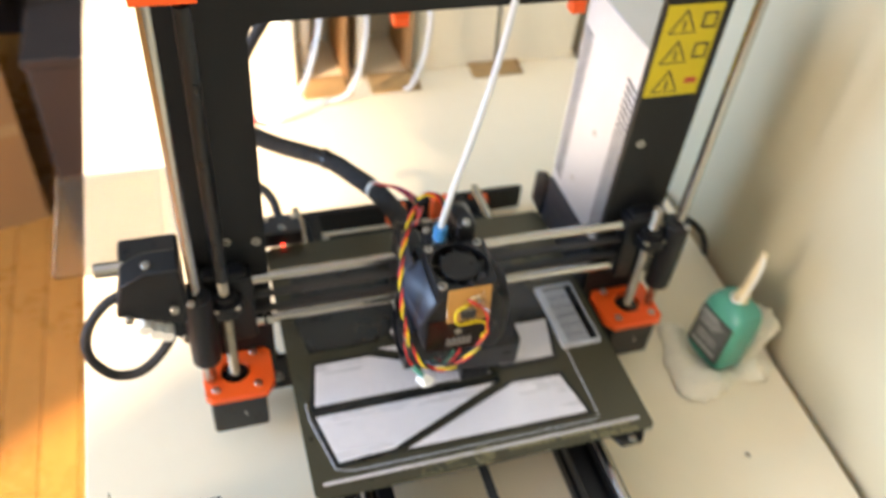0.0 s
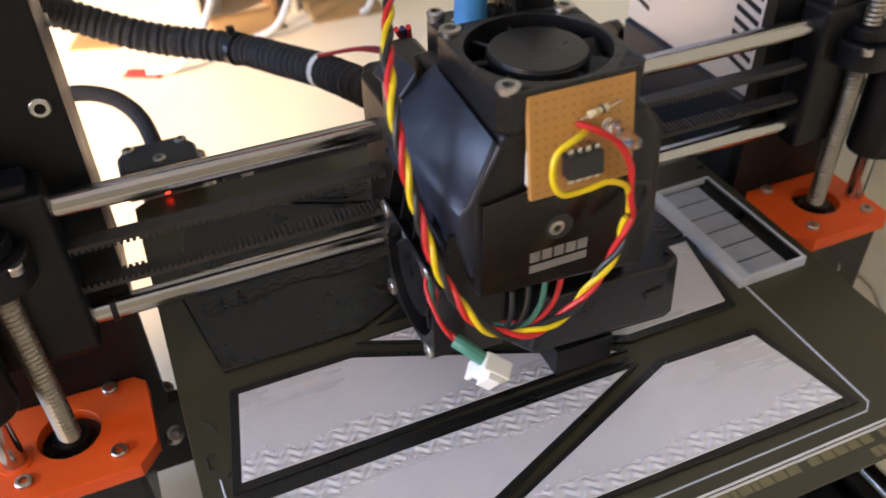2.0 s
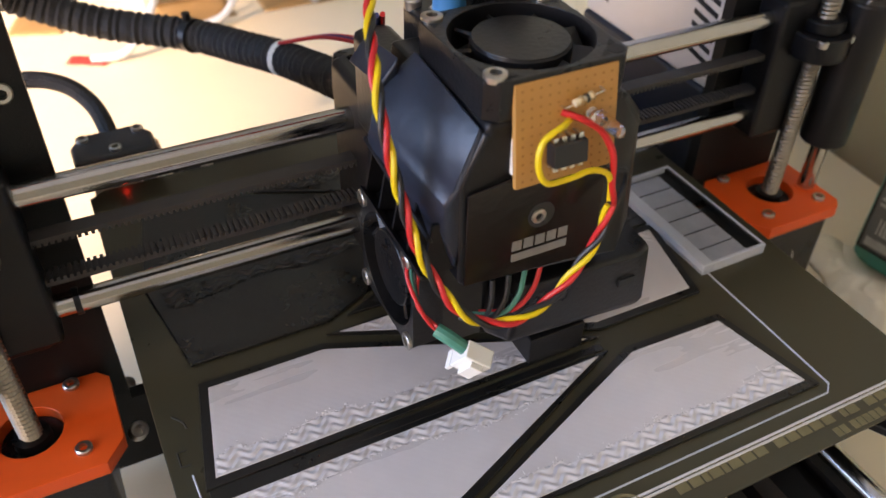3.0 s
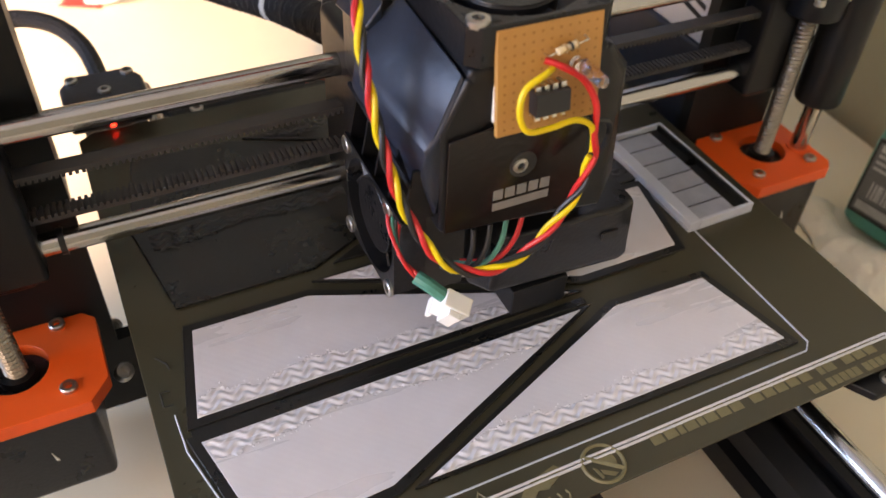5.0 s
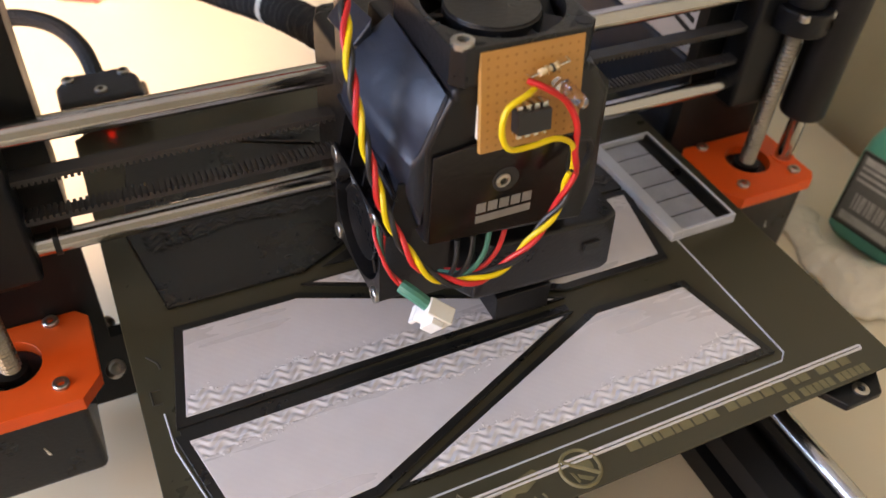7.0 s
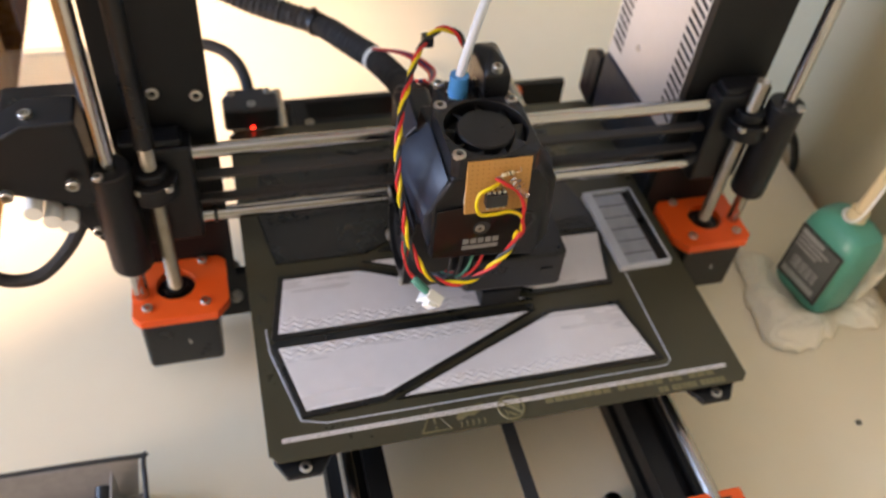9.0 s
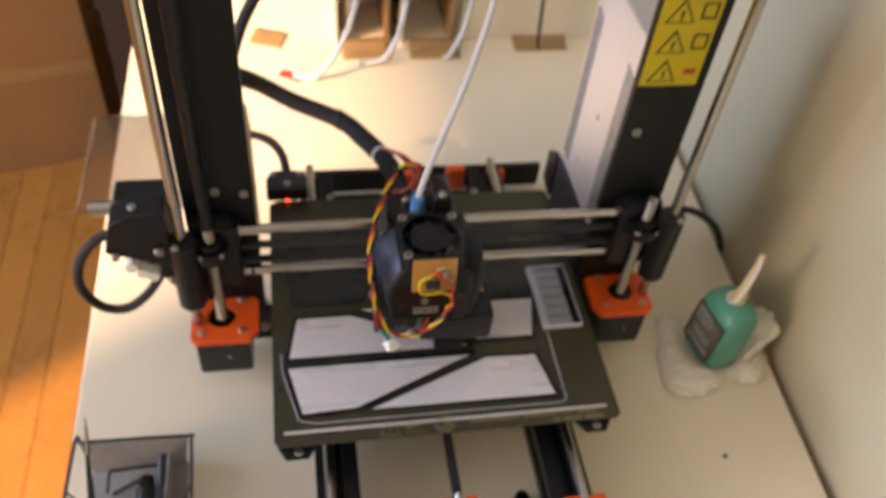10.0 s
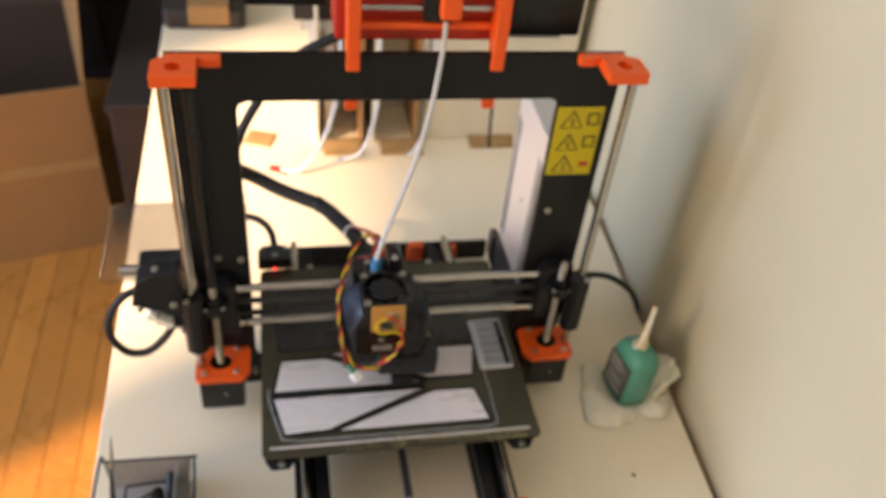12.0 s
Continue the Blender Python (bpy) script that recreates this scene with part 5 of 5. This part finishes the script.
# ---- bottle and tissue ----
def bottle():
    bt = thing("glue_bottle", "teal plastic bottle with dark label and cream spout", "bottle")
    m = pose(0.2600, -0.0245, 0.0055, 0, 0, -80) @ pose(0, 0, 0, -3) @ Matrix.Diagonal((0.88, 0.90, 1.0, 1))
    # rounded slab: width along x, depth along y
    bm = bmesh.new()
    n = 40
    def ring(w, d, z, p=4.0):
        out = []
        for k in range(n):
            a = 6.28319 * k / n
            c, s = math.cos(a), math.sin(a)
            out.append(bm.verts.new((w * math.copysign(abs(c) ** (2 / p), c), d * math.copysign(abs(s) ** (2 / p), s), z)))
        return out
    prof = [(0.0235, 0.017, 0.0), (0.0260, 0.0195, 0.003), (0.0265, 0.020, 0.010), (0.0268, 0.0203, 0.050), (0.0258, 0.0195, 0.0585), (0.0225, 0.0165, 0.0660), (0.0150, 0.0120, 0.0700), (0.0080, 0.0080, 0.0712)]
    rings = [ring(*q) for q in prof]
    for a, b in zip(rings, rings[1:]):
        for k in range(n):
            bm.faces.new((a[k], a[(k + 1) % n], b[(k + 1) % n], b[k]))
    bm.faces.new(rings[0][::-1])
    bm.faces.new(rings[-1])
    bm.transform(m)
    part("body", bm, TEAL, bt, "teal plastic body")
    lb = box_bm((-0.0215, 0.0215, -0.0209, -0.0188, 0.010, 0.0550))
    lb.transform(m)
    lab = part("label", lb, LABEL, bt, "dark printed label", bevel=0.0008)
    bars = [(-0.018, 0.012 - 0.004 * (k % 3), 0.067 - 0.0058 * k, 0.0695 - 0.0058 * k) for k in range(3)] + [(-0.014 + 0.0022 * k, -0.0132 + 0.0022 * k + 0.0005 * (k % 3), 0.030, 0.045) for k in range(12)] + [(-0.018, 0.016, 0.017, 0.025), (-0.018, 0.004, 0.072, 0.078)]
    for x0, x1, z0, z1 in bars:
        pr = box_bm((x0, x1, -0.0212, -0.0209, 0.010 + (z0 - 0.012) * 0.643, 0.010 + (z1 - 0.012) * 0.643))
        pr.transform(m)
        part("print_bar", pr, LABELP, lab, smooth=False)
    rim = merge(*[box_bm(q) for q in ((-0.0215, 0.0215, -0.0213, -0.0208, 0.0535, 0.0550), (-0.0215, 0.0215, -0.0213, -0.0208, 0.010, 0.0115), (-0.0215, -0.020, -0.0213, -0.0208, 0.0115, 0.0535), (0.020, 0.0215, -0.0213, -0.0208, 0.0115, 0.0535))])
    rim.transform(m)
    part("label_rim", rim, INK, lab, smooth=False)
    sp = cyl_bm([((0, 0, 0.070), (0.0006, -0.0008, 0.080), 0.0076, 0.0068), ((0.0006, -0.0008, 0.080), (0.0045, -0.0070, 0.126), 0.0048, 0.0026), ((0.0045, -0.0070, 0.126), (0.0050, -0.0078, 0.132), 0.0032, 0.0030)], 22)
    sp.transform(m)
    part("spout", sp, CREAM, bt, "cream tapered spout")
    st = tube_bm(smooth_path([(0.0050, -0.0078, 0.130), (0.0110, -0.0110, 0.122), (0.0120, -0.0130, 0.100), (0.0090, -0.0130, 0.080), (0.0010, -0.0120, 0.0735), (-0.0075, -0.0060, 0.0735), (-0.0070, 0.0040, 0.0735)]), 0.0012, 8)
    st.transform(m)
    part("cap_strap", st, WHITEP, bt, "thin pale cap strap")


bottle()


def tissue():
    # crumpled folds pushed out in front and at the sides of the bottle
    reach = [(120, 0.040), (136, 0.053), (169, 0.047), (195, 0.057), (222, 0.073), (241, 0.063), (253, 0.051), (277, 0.038), (288, 0.047), (303, 0.055), (338, 0.052), (356, 0.040)]
    A, N = 150, 44
    bm = bmesh.new()
    rows = []
    for i in range(A + 1):
        g = 120 + 236 * i / A
        R = reach[-1][1]
        for (g0, r0), (g1, r1) in zip(reach, reach[1:]):
            if g0 <= g <= g1:
                k = (g - g0) / (g1 - g0)
                R = r0 + (r1 - r0) * k * k * (3 - 2 * k)
        R *= 1 + 0.05 * noise.noise(Vector((g * 0.16, 3, 0)))
        ring = []
        for j in range(N + 1):
            r = 0.010 + (R - 0.010) * j / N
            x, y = 0.2655 + r * math.cos(radians(g)), -0.017 + r * math.sin(radians(g))
            u = max(0.0, min(1.0, (r - 0.027) / max(R - 0.027, 0.004)))
            w = Vector((x * 62 + 0.9 * noise.noise(Vector((x * 60, y * 60, 1))), y * 62, 0.3))
            d1 = noise.voronoi(w)[0]
            d2 = noise.voronoi(w * 2.4 + Vector((7, 3, 0)))[0]
            puff = max(0.0, math.sin(math.pi * min(1.0, 0.04 + u * 0.955))) ** 0.55 * min(1.0, (R - 0.034) / 0.025)
            z = 0.0007 + max(0.0, puff) * (0.0026 + 0.0072 * d1[0] + 0.0050 * (d1[1] - d1[0]) + 0.0036 * d2[0] + 0.0032 * (d2[1] - d2[0]))
            ring.append(bm.verts.new((x, y, z if u > 0 else 0.0007)))
        rows.append(ring)
    for p, q in zip(rows, rows[1:]):
        for j in range(N):
            bm.faces.new((p[j], p[j + 1], q[j + 1], q[j]))
    bm.normal_update()
    o = tagged(ob_from("tissue", bm, TISSUE), "crumpled white tissue paper lying under the bottle", "tissue")
    o.modifiers.new("thickness", "SOLIDIFY").thickness = 0.0004
    # raised corner against the wall
    bm = bmesh.new()
    bmesh.ops.create_grid(bm, x_segments=24, y_segments=24, size=0.5)
    for v in bm.verts:
        x, y = v.co.x + 0.5, v.co.y + 0.5
        v.co = Vector((0.283 + 0.034 * x - 0.012 * y, -0.045 + 0.038 * y + 0.012 * x, 0.004 + 0.042 * x * (1 - 0.7 * abs(y - 0.4)) + 0.006 * noise.noise(Vector((x * 5, y * 5, 2)))))
    o2 = tagged(ob_from("tissue", bm, TISSUE), "raised corner of white tissue paper beside the bottle", "tissue")
    o2.modifiers.new("thickness", "SOLIDIFY").thickness = 0.0004


tissue()


# ---- tool tray at the table's edge ----
def tool_tray():
    t = thing("tool_tray", "open wire-rimmed tool tray on the table's edge", "tray")
    z = 0.032
    rim = [(-0.272, -0.081, z), (-0.197, -0.083, z), (-0.1915, -0.088, z), (-0.189, -0.150, z), (-0.189, -0.21, z), (-0.196, -0.215, z), (-0.272, -0.215, z), (-0.277, -0.21, z), (-0.276, -0.086, z), (-0.272, -0.081, z)]
    part("rim", tube_bm(smooth_path(rim, 5), 0.0014, 8), MESHM, t, "black wire rim")
    part("floor_plate", box_bm((-0.268, -0.197, -0.208, -0.088, 0.0, 0.0015)), BRUSH, t, smooth=False)
    part("rear_side", hull([(-0.272, -0.082, z), (-0.194, -0.083, z), (-0.268, -0.088, 0.0), (-0.199, -0.088, 0.0), (-0.272, -0.083, z), (-0.268, -0.089, 0.0), (-0.194, -0.084, z), (-0.199, -0.089, 0.0)]), BRUSH, t, smooth=False)
    part("divider", box_bm((-0.2085, -0.2075, -0.208, -0.088, 0.0015, z - 0.002)), BRUSH, t, smooth=False)
    for y in (-0.12, -0.16, -0.2):
        part("post", cyl_bm([((-0.1895, y, z), (-0.199, y, 0.001), 0.0008, 0.0008)], 6), MESHM, t)
        part("post", cyl_bm([((-0.2765, y, z), (-0.268, y, 0.001), 0.0008, 0.0008)], 6), MESHM, t)
    tw = thing("tweezers", "black-handled steel tweezers standing in the tray", "tweezers")
    part("grip", hull([(-0.262, -0.150, 0.006), (-0.255, -0.150, 0.006), (-0.262, -0.143, 0.01), (-0.255, -0.143, 0.01), (-0.2605, -0.106, 0.055), (-0.2565, -0.106, 0.055), (-0.2605, -0.102, 0.056)]), PLASTIC, tw, bevel=0.0012)
    part("tip", cyl_bm([((-0.2585, -0.104, 0.055), (-0.2575, -0.088, 0.078), 0.0021, 0.0004)], 10), STEEL, tw)
    dr = thing("screwdriver", "glossy black screwdriver lying in the tray", "screwdriver")
    part("handle", cyl_bm([((-0.226, -0.175, 0.012), (-0.2235, -0.118, 0.020), 0.0075, 0.0068), ((-0.2235, -0.118, 0.020), (-0.2230, -0.108, 0.0215), 0.0068, 0.0045)], 14), COVER, dr, "dark glossy handle")
    cb = thing("hex_key", "bent black hex key resting across the tray", "hex key")
    part("bar", tube_bm(smooth_path([(-0.254, -0.112, 0.008), (-0.253, -0.098, 0.013), (-0.246, -0.0965, 0.014), (-0.226, -0.096, 0.015), (-0.214, -0.096, 0.015)], 6), 0.0016, 6), MESHM, cb)
    cb2 = thing("hex_key", "short black hex key in the tray", "hex key")
    part("bar", tube_bm(smooth_path([(-0.250, -0.112, 0.006), (-0.238, -0.108, 0.010), (-0.226, -0.104, 0.014)], 6), 0.0018, 6), MESHM, cb2)
    mk = thing("marker", "black marker leaning against the tray divider", "marker")
    part("barrel", cyl_bm([((-0.212, -0.16, 0.008), (-0.2125, -0.094, 0.026), 0.0042, 0.0040)], 14), PLASTIC, mk)


tool_tray()

# clear plastic tray behind the gantry motor
cb = thing("clear_tray", "clear plastic lid lying at the table's edge", "plastic lid")
part("lid", box_bm((-0.316, -0.215, 0.195, 0.337, 0.001, 0.0026)), CLEAR, cb, bevel=0.0006)
for b in ((-0.316, -0.3145, 0.195, 0.337), (-0.2165, -0.215, 0.195, 0.337), (-0.3145, -0.2165, 0.3355, 0.337)):
    part("rim", box_bm((b[0], b[1], b[2], b[3], 0.0026, 0.008)), CLEAR, cb, smooth=False)


# ---- far side of the room ----
def far_things():
    c = thing("cardboard_box", "large open brown cardboard box on the floor", "cardboard box")
    m = pose(-0.52, 1.16, FLOOR_Z, 0, 0, 14)
    H = 0.45
    def q(name, bm, mm, lab=""):
        bm.transform(m)
        part(name, bm, mm, c, lab, smooth=False)
    q("front_wall", box_bm((-0.62, 0.0, 0.0, 0.006, 0, H)), CARD)
    q("side_wall", box_bm((-0.006, 0.0, 0.006, 0.45, 0, H)), CARD)
    q("side_wall", box_bm((-0.62, -0.614, 0.006, 0.45, 0, H)), CARD)
    # back, floor and back flap carry the box's inner shade in their colour
    q("back_wall", box_bm((-0.614, -0.006, 0.444, 0.45, 0, H)), CARD_SHADE)
    q("floor_panel", box_bm((-0.614, -0.006, 0.006, 0.444, 0, 0.006)), CARD_SHADE)
    q("tape_band", box_bm((-0.62, -0.001, -0.001, 0.0, 0.235, 0.262)), TAPE)
    q("flap", hull([(-0.62, 0.45, H), (0.0, 0.45, H), (-0.62, 0.456, H), (0.0, 0.456, H), (-0.60, 0.60, H + 0.28), (-0.02, 0.60, H + 0.28), (-0.60, 0.606, H + 0.28), (-0.02, 0.606, H + 0.28)]), CARD_SHADE, "inner flap coloured dark for shade")
    q("flap", hull([(0.0, 0.0, H), (0.0, 0.45, H), (-0.004, 0.0, H), (-0.004, 0.45, H), (0.03, 0.02, H + 0.26), (0.03, 0.43, H + 0.26), (0.026, 0.02, H + 0.26), (0.026, 0.43, H + 0.26)]), CARD)
    f = thing("dark_cabinet", "dark brown wooden cabinet against the far wall", "cabinet")
    part("body", box_bm((-2.1, -0.10, 1.98, 2.48, FLOOR_Z, 0.55)), FURN, f, bevel=0.004)
    for k in range(4):
        d = part("door", box_bm((-2.08 + k * 0.49, -1.61 + k * 0.49, 1.962, 1.98, FLOOR_Z + 0.06, 0.52)), FURN, f, bevel=0.004)
        part("handle", box_bm((-1.66 + k * 0.49, -1.645 + k * 0.49, 1.945, 1.962, -0.25, -0.10)), BOLT, d, bevel=0.002)
    s = thing("storage_crate", "dark crate on the floor beside the table", "crate")
    part("crate", box_bm((-0.45, -0.31, 1.02, 1.9, FLOOR_Z, -0.28)), FURN, s, bevel=0.006)
    part("lid", box_bm((-0.455, -0.305, 1.015, 1.905, -0.28, -0.26)), FURN, s, bevel=0.003)


far_things()
